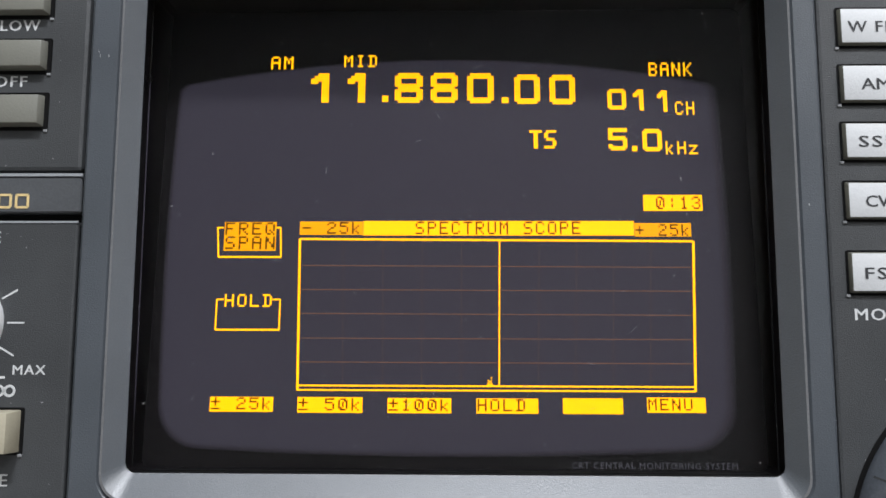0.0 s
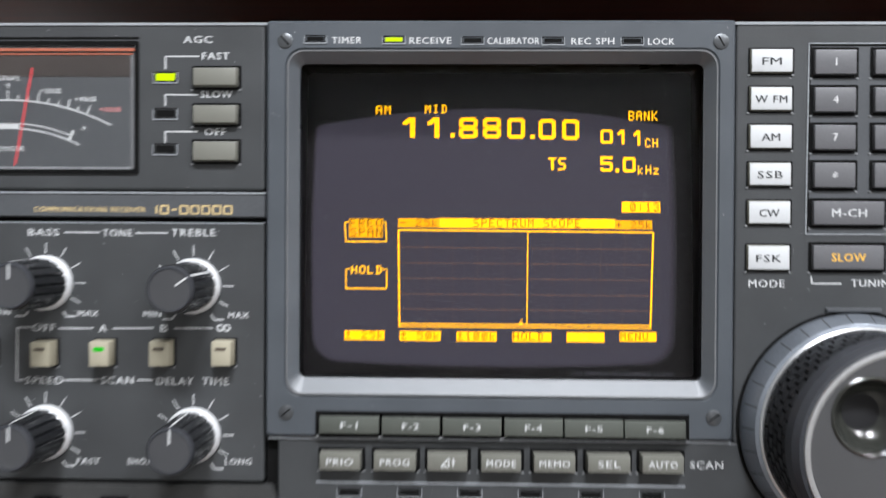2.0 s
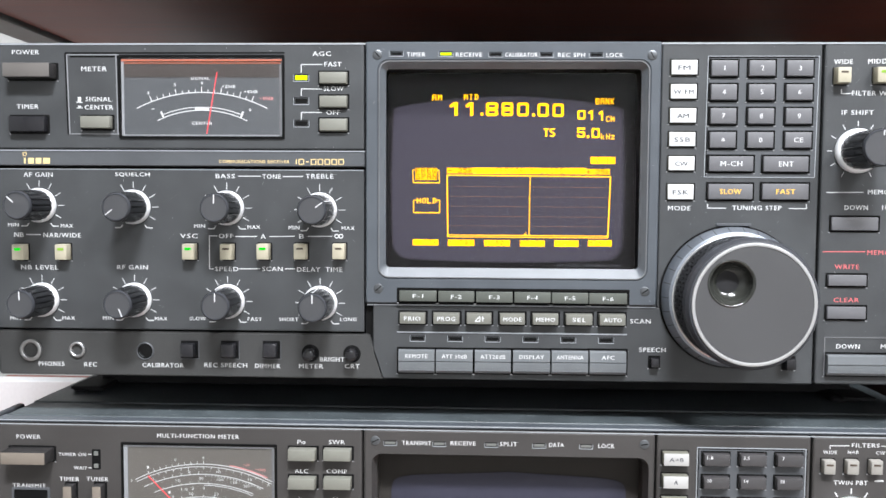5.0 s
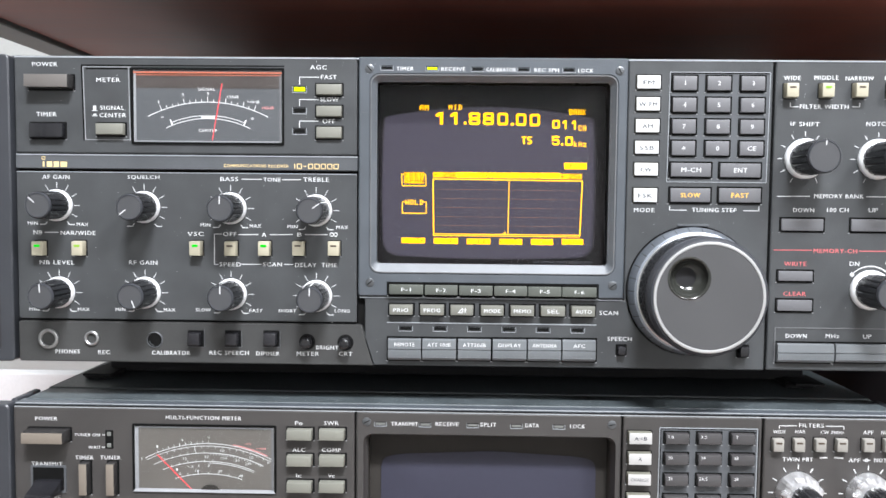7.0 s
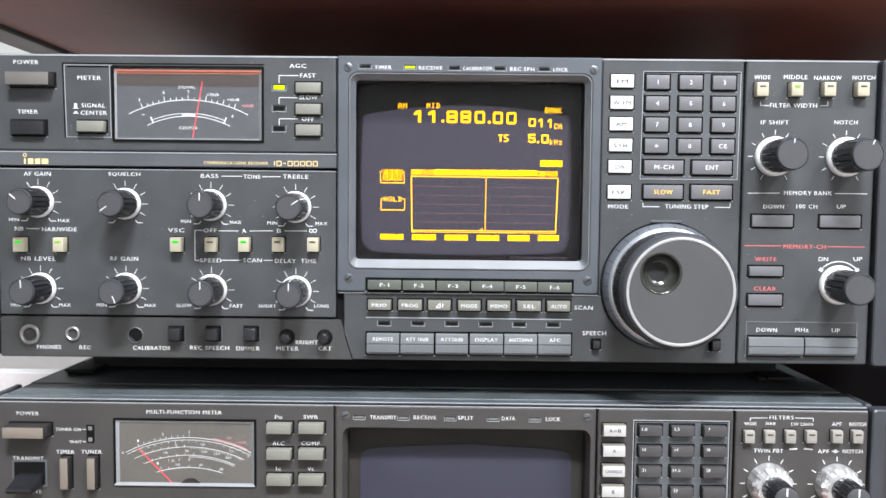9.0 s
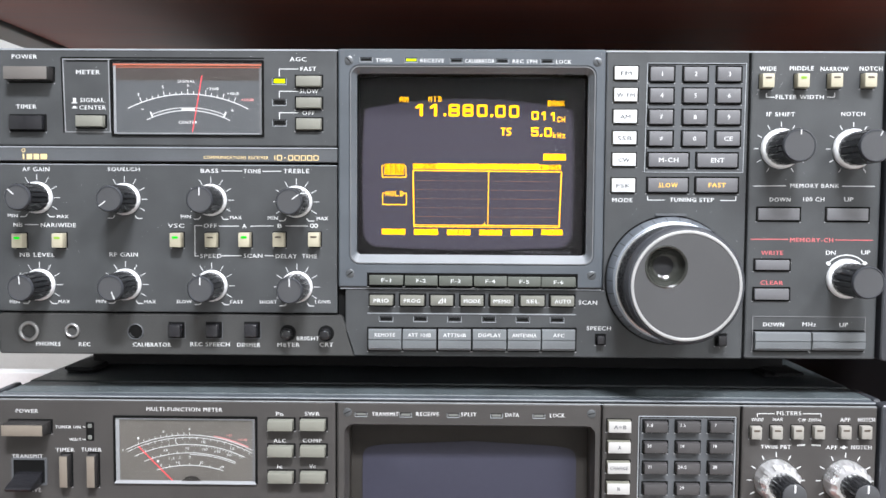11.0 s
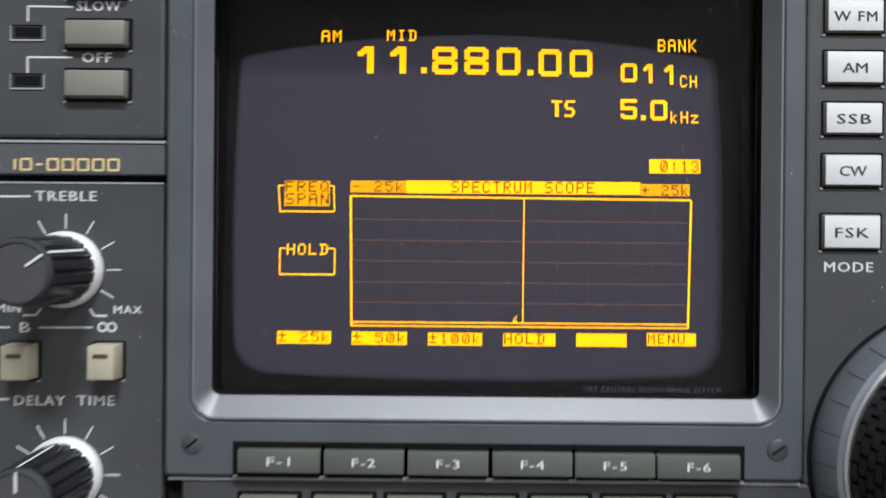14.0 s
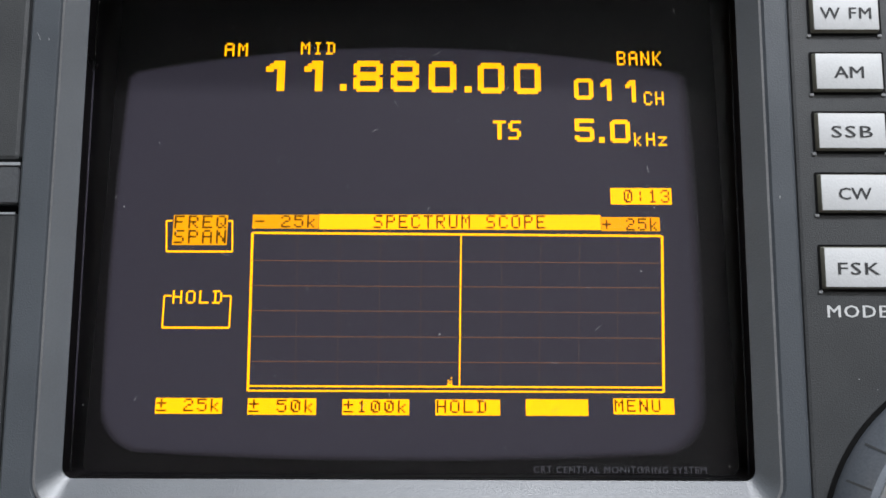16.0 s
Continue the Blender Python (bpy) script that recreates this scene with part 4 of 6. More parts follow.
for row in range(5):
    y = -9.0 - row * 2.75
    for k in range(44):
        q = 2 * math.pi * (k + 0.5 * (row % 2)) / 44
        r0, r1 = 25.6, 27.0
        pts = []
        for r, hw, hy in ((r0, 0.064, 1.28), (r1, 0.056, 1.08)):
            for s, t in ((-1, -1), (1, -1), (1, 1), (-1, 1)):
                pts.append(bm.verts.new((DX + r * math.cos(q + s * hw), y + t * hy, DZ + r * math.sin(q + s * hw))))
        bm.faces.new(pts[4:])
        for i in range(4):
            bm.faces.new((pts[i], pts[(i + 1) % 4], pts[4 + (i + 1) % 4], pts[4 + i]))
bmesh.ops.recalc_face_normals(bm, faces=bm.faces)
tagged(part("grip_studs", bm, M_STUD, dial), kind="stuff")
lathe("dial_rim", DX, DZ, [(-21.0, 26.0), (-21.6, 27.3), (-25.4, 27.3), (-27.4, 26.2), (-27.7, 25.2)], M_DIALRIM, dial, 96, "satin grey rim", smooth=25, cap=False)
lathe("dial_bright_ring", DX, DZ, [(-27.2, 25.5), (-28.2, 25.2), (-28.4, 24.6), (-28.2, 23.9), (-27.5, 23.7)], M_RING, dial, 96, "bright metal ring", cap=False)
# dial face with a finger hole through it
hx, hz, hr = 110.3, 230.3, 9.3
bm = bmesh.new()
no, ni = [], []
for i in range(72):
    q = 2 * math.pi * i / 72
    no.append(bm.verts.new((DX + 23.8 * math.cos(q), -28.0, DZ + 23.8 * math.sin(q))))
    ni.append(bm.verts.new((hx + hr * math.cos(q), -28.0, hz + hr * math.sin(q))))
for i in range(72):
    bm.faces.new((no[i], no[(i + 1) % 72], ni[(i + 1) % 72], ni[i]))
bmesh.ops.recalc_face_normals(bm, faces=bm.faces)
part("dial_face", bm, M_DIALFACE, dial)
rings = [(-28.1, hr + 0.5), (-28.5, hr), (-28.1, hr - 0.7)] + [(-28.0 + 6.6 * math.sin(radians(a)), (hr - 0.8) * math.cos(radians(a))) for a in (5, 18, 32, 46, 60, 74, 84, 88, 89.8)]
lathe("finger_dimple", hx, hz, rings, M_DIMPLE, dial, 48, "glossy black finger dimple", smooth=60, cap=False)
box("brake_tab", 112, 127, -0.8, 0, 253.0, 254.2, M_STRIP, rx, 0.2)

# keypad outline
for x0, z0, x1, z1 in ((106.9, 326.8, 154.5, 326.8), (106.4, 274.4, 154.0, 274.4), (106.9, 326.8, 106.4, 274.4), (154.5, 326.8, 154.0, 274.4)):
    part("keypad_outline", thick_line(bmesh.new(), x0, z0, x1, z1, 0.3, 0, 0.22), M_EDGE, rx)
for x0, z0, x1, z1 in ((107.2, 326.3, 154.2, 326.3), (107.2, 326.3, 106.8, 274.8)):
    part("keypad_groove", thick_line(bmesh.new(), x0, z0, x1, z1, 0.6, -0.06, 0.05), M_BLACK, rx)
box("keypad_field", 107.2, 154.2, -0.06, 0.3, 274.7, 326.5, M_STRIP, rx)
for x0, z0, x1, z1 in ((160.7, 204.2, 215.5, 204.2), (160.7, 204.2, 160.7, 186.5), (215.5, 204.2, 215.5, 186.5)):
    part("step_key_outline", thick_line(bmesh.new(), x0, z0, x1, z1, 0.45, 0, 0.3), M_CLEAR, rx)
part("delta_sign", thick_line(thick_line(thick_line(bmesh.new(), 6.4, 210.0, 8.6, 212.2, 0.4, -3.5), 6.4, 210.0, 8.6, 210.0, 0.4, -3.5), 8.6, 210.0, 8.6, 212.2, 0.4, -3.5), M_WHITE, rx)
part("f_sign", thick_line(thick_line(bmesh.new(), 9.8, 210.0, 9.8, 212.2, 0.4, -3.5), 9.3, 211.4, 10.4, 211.4, 0.35, -3.5), M_WHITE, rx)

# left section lettering
label(rx, "POWER", -196.2, 328.8, 12.4, 2.1, 0, M_WHITE)
label(rx, "TIMER", -195.8, 304.6, 10.0, 2.1, 0, M_WHITE)
label(rx, "METER", -165.1, 321.4, 11.6, 2.1, 0, M_WHITE)
label(rx, "SIGNAL", -163.3, 307.9, 11.7, 2.1, 0, M_WHITE)
label(rx, "CENTER", -163.1, 304.3, 13.0, 2.1, 0, M_WHITE)
label(rx, "AGC", -62.4, 328.0, 8.1, 2.1, 0, M_WHITE)
label(rx, "FAST", -57.4, 323.4, 7.6, 2.1, 0, M_WHITE)
label(rx, "SLOW", -57.1, 312.7, 8.9, 2.1, 0, M_WHITE)
label(rx, "OFF", -57.4, 302.2, 6.0, 2.1, 0, M_WHITE)
label(rx, "AF GAIN", -191.7, 274.1, 13.4, 2.1, 0, M_WHITE)
label(rx, "SQUELCH", -148.4, 274.2, 15.8, 2.1, 0, M_WHITE)
label(rx, "BASS", -106.1, 273.8, 8.7, 2.1, 0, M_WHITE)
label(rx, "TONE", -85.1, 273.7, 8.4, 2.1, 0, M_WHITE)
label(rx, "TREBLE", -63.5, 273.9, 12.5, 2.1, 0, M_WHITE)
label(rx, "MIN", -203.7, 251.3, 4.9, 1.7, 0, M_WHITE)
label(rx, "MAX", -178.9, 251.0, 5.7, 1.7, 0, M_WHITE)
label(rx, "MIN", -118.0, 251.3, 4.9, 1.7, 0, M_WHITE)
label(rx, "MAX", -93.3, 251.0, 5.7, 1.7, 0, M_WHITE)
label(rx, "MIN", -75.1, 250.9, 4.9, 1.7, 0, M_WHITE)
label(rx, "MAX", -50.7, 250.8, 5.7, 1.7, 0, M_WHITE)
label(rx, "MIN", -203.7, 208.6, 4.9, 1.7, 0, M_WHITE)
label(rx, "MAX", -179.0, 208.9, 5.8, 1.7, 0, M_WHITE)
label(rx, "MIN", -160.6, 209.1, 4.9, 1.7, 0, M_WHITE)
label(rx, "MAX", -136.2, 209.1, 5.7, 1.7, 0, M_WHITE)
label(rx, "SLOW", -119.3, 209.3, 7.5, 1.7, 0, M_WHITE)
label(rx, "FAST", -93.2, 209.3, 6.5, 1.7, 0, M_WHITE)
label(rx, "SHORT", -77.7, 209.4, 8.7, 1.7, 0, M_WHITE)
label(rx, "LONG", -50.6, 209.7, 7.4, 1.7, 0, M_WHITE)
label(rx, "NB", -201.2, 246.8, 4.4, 2.1, 0, M_WHITE)
label(rx, "NAR/WIDE", -181.2, 246.7, 17.3, 2.1, 0, M_WHITE)
label(rx, "VSC", -122.9, 246.8, 8.0, 2.1, 0, M_WHITE)
label(rx, "OFF", -106.0, 246.9, 6.6, 2.1, 0, M_WHITE)
label(rx, "A", -89.1, 246.8, 2.1, 2.1, 0, M_WHITE)
label(rx, "B", -71.7, 247.0, 2.1, 2.1, 0, M_WHITE)
label(rx, "SPEED", -105.8, 232.0, 10.7, 2.1, 0, M_WHITE)
label(rx, "SCAN", -85.0, 232.2, 9.2, 2.1, 0, M_WHITE)
label(rx, "DELAY", -68.6, 232.1, 10.4, 2.1, 0, M_WHITE)
label(rx, "TIME", -57.1, 232.2, 7.6, 2.1, 0, M_WHITE)
label(rx, "NB LEVEL", -191.9, 232.0, 17.3, 2.1, 0, M_WHITE)
label(rx, "RF GAIN", -149.0, 232.4, 14.0, 2.1, 0, M_WHITE)
infinity(rx, -54.9, 247.2)
label(rx, "PHONES", -187.1, 187.8, 12.1, 2.1, -0.5, M_WHITE)
label(rx, "REC", -168.9, 187.7, 5.8, 2.1, -0.5, M_WHITE)
label(rx, "CALIBRATOR", -135.4, 187.8, 19.0, 2.1, -0.5, M_WHITE)
label(rx, "REC SPEECH", -106.5, 188.2, 19.5, 2.1, -0.5, M_WHITE)
label(rx, "DIMMER", -87.3, 188.1, 11.5, 2.1, -0.5, M_WHITE)
label(rx, "METER", -67.5, 188.3, 11.0, 2.1, -0.5, M_WHITE)
label(rx, "BRIGHT", -57.9, 191.5, 11.0, 2.1, -0.5, M_WHITE)
label(rx, "CRT", -48.8, 188.5, 6.6, 2.1, -0.5, M_WHITE)
label(rx, "COMMUNICATIONS RECEIVER", -92.9, 280.3, 31.8, 1.5, -0.2, M_GOLD)
# the type mark: plain upright and boxed strokes
mark = bmesh.new()
thick_line(mark, -73.9, 279.2, -73.9, 281.4, 0.42, -0.27)
thick_line(mark, -69.6, 280.3, -68.3, 280.3, 0.42, -0.27)
for x0 in (-72.7, -67.2, -64.1, -61.0, -57.9, -54.8):
    for ax, az, bx, bz in ((0, 0, 2.1, 0), (0, 2.2, 2.1, 2.2), (0, 0, 0, 2.2), (2.1, 0, 2.1, 2.2)):
        thick_line(mark, x0 + ax, 279.2 + az, x0 + bx, 279.2 + bz, 0.42, -0.27)
part("type_mark", mark, M_GOLD, rx, "gold printed type mark")
rule(rx, -101.8, 246.7, -91.9, 246.8, 0.36, 0, M_WHITE)
rule(rx, -86.3, 246.8, -74.8, 247.0, 0.36, 0, M_WHITE)
rule(rx, -68.9, 247.0, -57.9, 247.1, 0.36, 0, M_WHITE)
rule(rx, -113.6, 246.9, -109.9, 246.9, 0.36, 0, M_WHITE)
rule(rx, -113.6, 246.9, -113.7, 231.9, 0.36, 0, M_WHITE)
rule(rx, -113.7, 231.9, -111.7, 232.0, 0.36, 0, M_WHITE)
rule(rx, -100.2, 232.1, -90.6, 232.2, 0.36, 0, M_WHITE)
rule(rx, -79.3, 232.3, -74.8, 232.3, 0.36, 0, M_WHITE)
rule(rx, -197.8, 246.9, -191.1, 246.9, 0.36, 0, M_WHITE)
rule(rx, -100.2, 273.8, -90.1, 273.8, 0.36, 0, M_WHITE)
rule(rx, -80.0, 273.7, -70.8, 273.8, 0.36, 0, M_WHITE)
rule(rx, -71.6, 323.3, -62.1, 323.3, 0.36, 0, M_WHITE)
rule(rx, -71.6, 323.3, -71.6, 319.7, 0.36, 0, M_WHITE)
rule(rx, -71.6, 312.6, -62.4, 312.5, 0.36, 0, M_WHITE)
rule(rx, -71.6, 312.6, -71.6, 309.5, 0.36, 0, M_WHITE)
rule(rx, -71.6, 302.2, -62.4, 302.2, 0.36, 0, M_WHITE)
rule(rx, -71.6, 302.2, -71.6, 299.0, 0.36, 0, M_WHITE)
# indicator lettering on the screen surround
label(rx, "TIMER", -20.4, 327.4, 8.2, 1.9, -1.4, M_WHITE)
label(rx, "RECEIVE", 2.8, 327.3, 11.5, 1.9, -1.4, M_WHITE)
label(rx, "CALIBRATOR", 25.7, 327.2, 14.2, 1.9, -1.4, M_WHITE)
label(rx, "REC SPH", 47.5, 327.1, 11.7, 1.9, -1.4, M_WHITE)
label(rx, "LOCK", 66.2, 327.0, 7.2, 1.9, -1.4, M_WHITE)
# centre and keypad lettering
label(rx, "SCAN", 79.9, 210.3, 9.0, 2.1, 0, M_WHITE)
label(rx, "SPEECH", 85.5, 197.6, 11.7, 2.1, 0, M_WHITE)
label(rx, "MODE", 95.9, 260.7, 9.8, 2.1, 0, M_WHITE)
label(rx, "TUNING STEP", 129.6, 261.0, 21.3, 2.1, 0, M_WHITE)
label(rx, "WIDE", 164.8, 324.4, 8.0, 2.1, 0, M_WHITE)
label(rx, "MIDDLE", 181.0, 324.6, 11.4, 2.1, 0, M_WHITE)
label(rx, "NARROW", 196.7, 324.4, 13.3, 2.1, 0, M_WHITE)
label(rx, "NOTCH", 214.2, 324.6, 11.0, 2.1, 0, M_WHITE)
label(rx, "FILTER WIDTH", 180.4, 310.9, 23.0, 2.1, 0, M_WHITE)
label(rx, "IF SHIFT", 171.6, 302.6, 13.7, 2.1, 0, M_WHITE)
label(rx, "NOTCH", 206.3, 302.9, 11.3, 2.1, 0, M_WHITE)
label(rx, "MEMORY BANK", 189.0, 268.2, 23.6, 2.1, 0, M_WHITE)
label(rx, "DOWN", 172.4, 261.4, 10.0, 2.1, 0, M_WHITE)
label(rx, "100 CH", 188.7, 261.6, 10.2, 2.1, 0, M_WHITE)
label(rx, "UP", 205.6, 261.7, 4.4, 2.1, 0, M_WHITE)
label(rx, "DN", 197.7, 235.7, 4.6, 2.1, 0, M_WHITE)
label(rx, "UP", 214.7, 235.9, 4.3, 2.1, 0, M_WHITE)
label(rx, "DOWN", 171.0, 200.2, 10.1, 2.1, 0, M_WHITE)
label(rx, "MHz", 188.4, 200.4, 6.5, 2.1, 0, M_WHITE)
label(rx, "UP", 205.2, 200.3, 4.1, 2.1, 0, M_WHITE)
label(rx, "MEMORY-CH", 188.3, 241.8, 20.8, 2.1, 0, M_RED)
label(rx, "WRITE", 169.3, 235.4, 10.6, 2.1, 0, M_RED)
label(rx, "CLEAR", 169.5, 220.8, 10.9, 2.1, 0, M_RED)
rule(rx, 108.2, 260.8, 116.3, 260.8, 0.36, 0, M_WHITE)
rule(rx, 108.2, 260.8, 108.1, 262.7, 0.36, 0, M_WHITE)
rule(rx, 143.5, 260.8, 151.0, 260.8, 0.36, 0, M_WHITE)
rule(rx, 151.0, 260.8, 150.9, 262.9, 0.36, 0, M_WHITE)
rule(rx, 164.4, 310.7, 168.3, 310.8, 0.36, 0, M_WHITE)
rule(rx, 164.4, 310.7, 164.3, 312.7, 0.36, 0, M_WHITE)
rule(rx, 193.6, 310.9, 197.2, 310.9, 0.36, 0, M_WHITE)
rule(rx, 197.2, 310.9, 197.1, 312.9, 0.36, 0, M_WHITE)
rule(rx, 159.4, 267.9, 175.2, 268.1, 0.36, 0, M_WHITE)
rule(rx, 202.1, 268.1, 218.1, 268.1, 0.36, 0, M_WHITE)
rule(rx, 158.8, 242.0, 176.9, 242.1, 0.36, 0, M_RED)
rule(rx, 199.7, 241.9, 217.8, 241.9, 0.36, 0, M_RED)
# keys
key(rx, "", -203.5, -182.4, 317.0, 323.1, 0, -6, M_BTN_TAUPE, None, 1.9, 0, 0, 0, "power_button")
key(rx, "", -203.2, -186.9, 293.3, 300.0, 0, -3, M_BTN_BLACK, None, 1.9, 0, 0, 0, "timer_button")
key(rx, "", -170.4, -157.2, 294.9, 300.1, 0, -3, M_BTN_GREY, None, 1.9, 0, 0, 0, "meter_switch")
key(rx, "", -63.1, -51.2, 314.9, 319.7, 0, -2.0, M_BTN_GREY, None, 1.9, 0, 0, 0, "agc_button")
key(rx, "", -63.1, -51.2, 304.5, 309.3, 0, -2.0, M_BTN_GREY, None, 1.9, 0, 0, 0, "agc_button")
key(rx, "", -63.1, -51.2, 294.1, 299.2, 0, -2.0, M_BTN_GREY, None, 1.9, 0, 0, 0, "agc_button")
key(rx, "", -202.3, -197.1, 235.6, 242.4, 0, -4.2, M_BTN_CREAM, None, 1.9, 0, 0, 0, "lamp_button", lamp=1)
# unlit lens: a faint glow is added for its olive tint
key(rx, "", -182.6, -177.4, 235.8, 242.6, 0, -4.2, M_BTN_CREAM, None, 1.9, 0, 0, 0, "lamp_button", lamp=2)
key(rx, "", -124.7, -119.4, 236.4, 243.2, 0, -4.2, M_BTN_CREAM, None, 1.9, 0, 0, 0, "lamp_button", lamp=1)
key(rx, "", -107.6, -102.3, 236.5, 243.3, 0, -4.2, M_BTN_CREAM, None, 1.9, 0, 0, 0, "lamp_button", lamp=0)
key(rx, "", -91.1, -85.8, 236.7, 243.5, 0, -4.2, M_BTN_CREAM, None, 1.9, 0, 0, 0, "lamp_button", lamp=1)
key(rx, "", -74.4, -69.1, 236.9, 243.7, 0, -4.2, M_BTN_CREAM, None, 1.9, 0, 0, 0, "lamp_button", lamp=0)
key(rx, "", -57.1, -51.8, 237.1, 243.8, 0, -4.2, M_BTN_CREAM, None, 1.9, 0, 0, 0, "lamp_button", lamp=0)
key(rx, "", 160.9, 166.5, 314.9, 321.4, 0, -4.2, M_BTN_CREAM, None, 1.9, 0, 0, 0, "lamp_button", lamp=0)
key(rx, "", 177.6, 183.2, 315.1, 321.5, 0, -4.2, M_BTN_CREAM, None, 1.9, 0, 0, 0, "lamp_button", lamp=2)
key(rx, "", 193.4, 199.0, 315.2, 321.7, 0, -4.2, M_BTN_CREAM, None, 1.9, 0, 0, 0, "lamp_button", lamp=0)
key(rx, "", 209.5, 215.1, 315.3, 321.8, 0, -4.2, M_BTN_CREAM, None, 1.9, 0, 0, 0, "lamp_button", lamp=0)
key(rx, "F-1", -27.3, -10.8, 218.6, 223.2, -1.5, -3.0, M_BTN_OLIVE_DARK, M_WHITE, 1.8, 4.6, 0, 0, "function_key")
key(rx, "F-2", -10.0, 6.0, 218.5, 223.1, -1.5, -3.0, M_BTN_OLIVE_DARK, M_WHITE, 1.8, 4.6, 0, 0, "function_key")
key(rx, "F-3", 6.8, 23.0, 218.4, 223.0, -1.5, -3.0, M_BTN_OLIVE_DARK, M_WHITE, 1.8, 4.6, 0, 0, "function_key")
key(rx, "F-4", 23.8, 39.8, 218.4, 223.0, -1.5, -3.0, M_BTN_OLIVE_DARK, M_WHITE, 1.8, 4.6, 0, 0, "function_key")
key(rx, "F-5", 40.3, 56.3, 218.3, 222.9, -1.5, -3.0, M_BTN_OLIVE_DARK, M_WHITE, 1.8, 4.6, 0, 0, "function_key")
key(rx, "F-6", 56.7, 73.3, 218.2, 222.8, -1.5, -3.0, M_BTN_OLIVE_DARK, M_WHITE, 1.8, 4.6, 0, 0, "function_key")
key(rx, "PRIO", -27.1, -15.9, 208.6, 213.2, 0, -3.5, M_BTN_OLIVE, M_WHITE, 1.9, 7.3, 0, 0, "scan_key")
key(rx, "PROG", -12.1, -0.6, 208.6, 213.3, 0, -3.5, M_BTN_OLIVE, M_WHITE, 1.9, 8, 0, 0, "scan_key")
key(rx, "", 2.7, 13.6, 208.7, 213.3, 0, -3.5, M_BTN_OLIVE, M_WHITE, 1.9, 0, 0, 0, "scan_key")
key(rx, "MODE", 17.5, 28.4, 208.7, 213.3, 0, -3.5, M_BTN_OLIVE, M_WHITE, 1.9, 8, 0, 0, "scan_key")
key(rx, "MEMO", 32.0, 43.2, 208.7, 213.4, 0, -3.5, M_BTN_OLIVE, M_WHITE, 1.9, 8.3, 0, 0, "scan_key")
key(rx, "SEL", 46.7, 58.2, 208.8, 213.4, 0, -3.5, M_BTN_OLIVE, M_WHITE, 1.9, 6, 0, 0, "scan_key")
key(rx, "AUTO", 61.5, 72.7, 208.8, 213.5, 0, -3.5, M_BTN_OLIVE, M_WHITE, 1.9, 7.8, 0, 0, "scan_key")
key(rx, "REMOTE", -27.7, -11.6, 186.3, 196.6, 0, -3, M_BTN_STEEL, M_WHITE, 1.9, 9.9, 0, 2.5, "mode_key", stepped=True)
key(rx, "ATT 10dB", -10.9, 5.5, 186.4, 196.6, 0, -3, M_BTN_STEEL, M_WHITE, 1.9, 11.2, 0, 2.5, "mode_key", stepped=True)
key(rx, "ATT20dB", 6.5, 22.5, 186.5, 196.7, 0, -3, M_BTN_STEEL, M_WHITE, 1.9, 11, 0, 2.5, "mode_key", stepped=True)
key(rx, "DISPLAY", 23.5, 39.9, 186.6, 196.8, 0, -3, M_BTN_STEEL, M_WHITE, 1.9, 11, 0, 2.5, "mode_key", stepped=True)
key(rx, "ANTENNA", 40.6, 56.7, 186.6, 196.9, 0, -3, M_BTN_STEEL, M_WHITE, 1.9, 11.8, 0, 2.5, "mode_key", stepped=True)
key(rx, "AFC", 57.4, 73.5, 186.7, 197.0, 0, -3, M_BTN_STEEL, M_WHITE, 1.9, 5.5, 0, 2.5, "mode_key", stepped=True)
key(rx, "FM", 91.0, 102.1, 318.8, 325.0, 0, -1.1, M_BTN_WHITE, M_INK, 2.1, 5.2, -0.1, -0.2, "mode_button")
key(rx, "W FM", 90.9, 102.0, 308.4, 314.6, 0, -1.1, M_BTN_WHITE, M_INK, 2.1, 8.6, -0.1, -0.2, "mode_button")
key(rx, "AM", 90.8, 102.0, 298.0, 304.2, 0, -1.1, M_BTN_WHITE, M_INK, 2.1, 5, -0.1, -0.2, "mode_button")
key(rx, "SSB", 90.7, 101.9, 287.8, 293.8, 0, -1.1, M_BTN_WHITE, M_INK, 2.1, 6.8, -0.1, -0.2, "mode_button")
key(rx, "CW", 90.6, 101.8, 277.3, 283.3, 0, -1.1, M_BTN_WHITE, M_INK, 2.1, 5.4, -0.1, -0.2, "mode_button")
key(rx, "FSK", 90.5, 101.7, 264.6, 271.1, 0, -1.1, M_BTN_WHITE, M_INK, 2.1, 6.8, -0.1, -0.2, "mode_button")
key(rx, "1", 108.2, 119.3, 318.2, 324.8, 0, -1.4, M_BTN_CHAR, M_DULL, 2.2, 0, 0, 0, "number_key")
key(rx, "2", 124.4, 135.4, 318.2, 324.8, 0, -1.4, M_BTN_CHAR, M_DULL, 2.2, 0, 0, 0, "number_key")
key(rx, "3", 140.5, 151.6, 318.2, 324.8, 0, -1.4, M_BTN_CHAR, M_DULL, 2.2, 0, 0, 0, "number_key")
key(rx, "4", 108.2, 119.2, 307.9, 314.5, 0, -1.4, M_BTN_CHAR, M_DULL, 2.2, 0, 0, 0, "number_key")
key(rx, "5", 124.4, 135.4, 307.9, 314.5, 0, -1.4, M_BTN_CHAR, M_DULL, 2.2, 0, 0, 0, "number_key")
key(rx, "6", 140.5, 151.6, 307.9, 314.5, 0, -1.4, M_BTN_CHAR, M_DULL, 2.2, 0, 0, 0, "number_key")
key(rx, "7", 108.2, 119.2, 297.6, 304.2, 0, -1.4, M_BTN_CHAR, M_DULL, 2.2, 0, 0, 0, "number_key")
key(rx, "8", 124.4, 135.4, 297.6, 304.2, 0, -1.4, M_BTN_CHAR, M_DULL, 2.2, 0, 0, 0, "number_key")
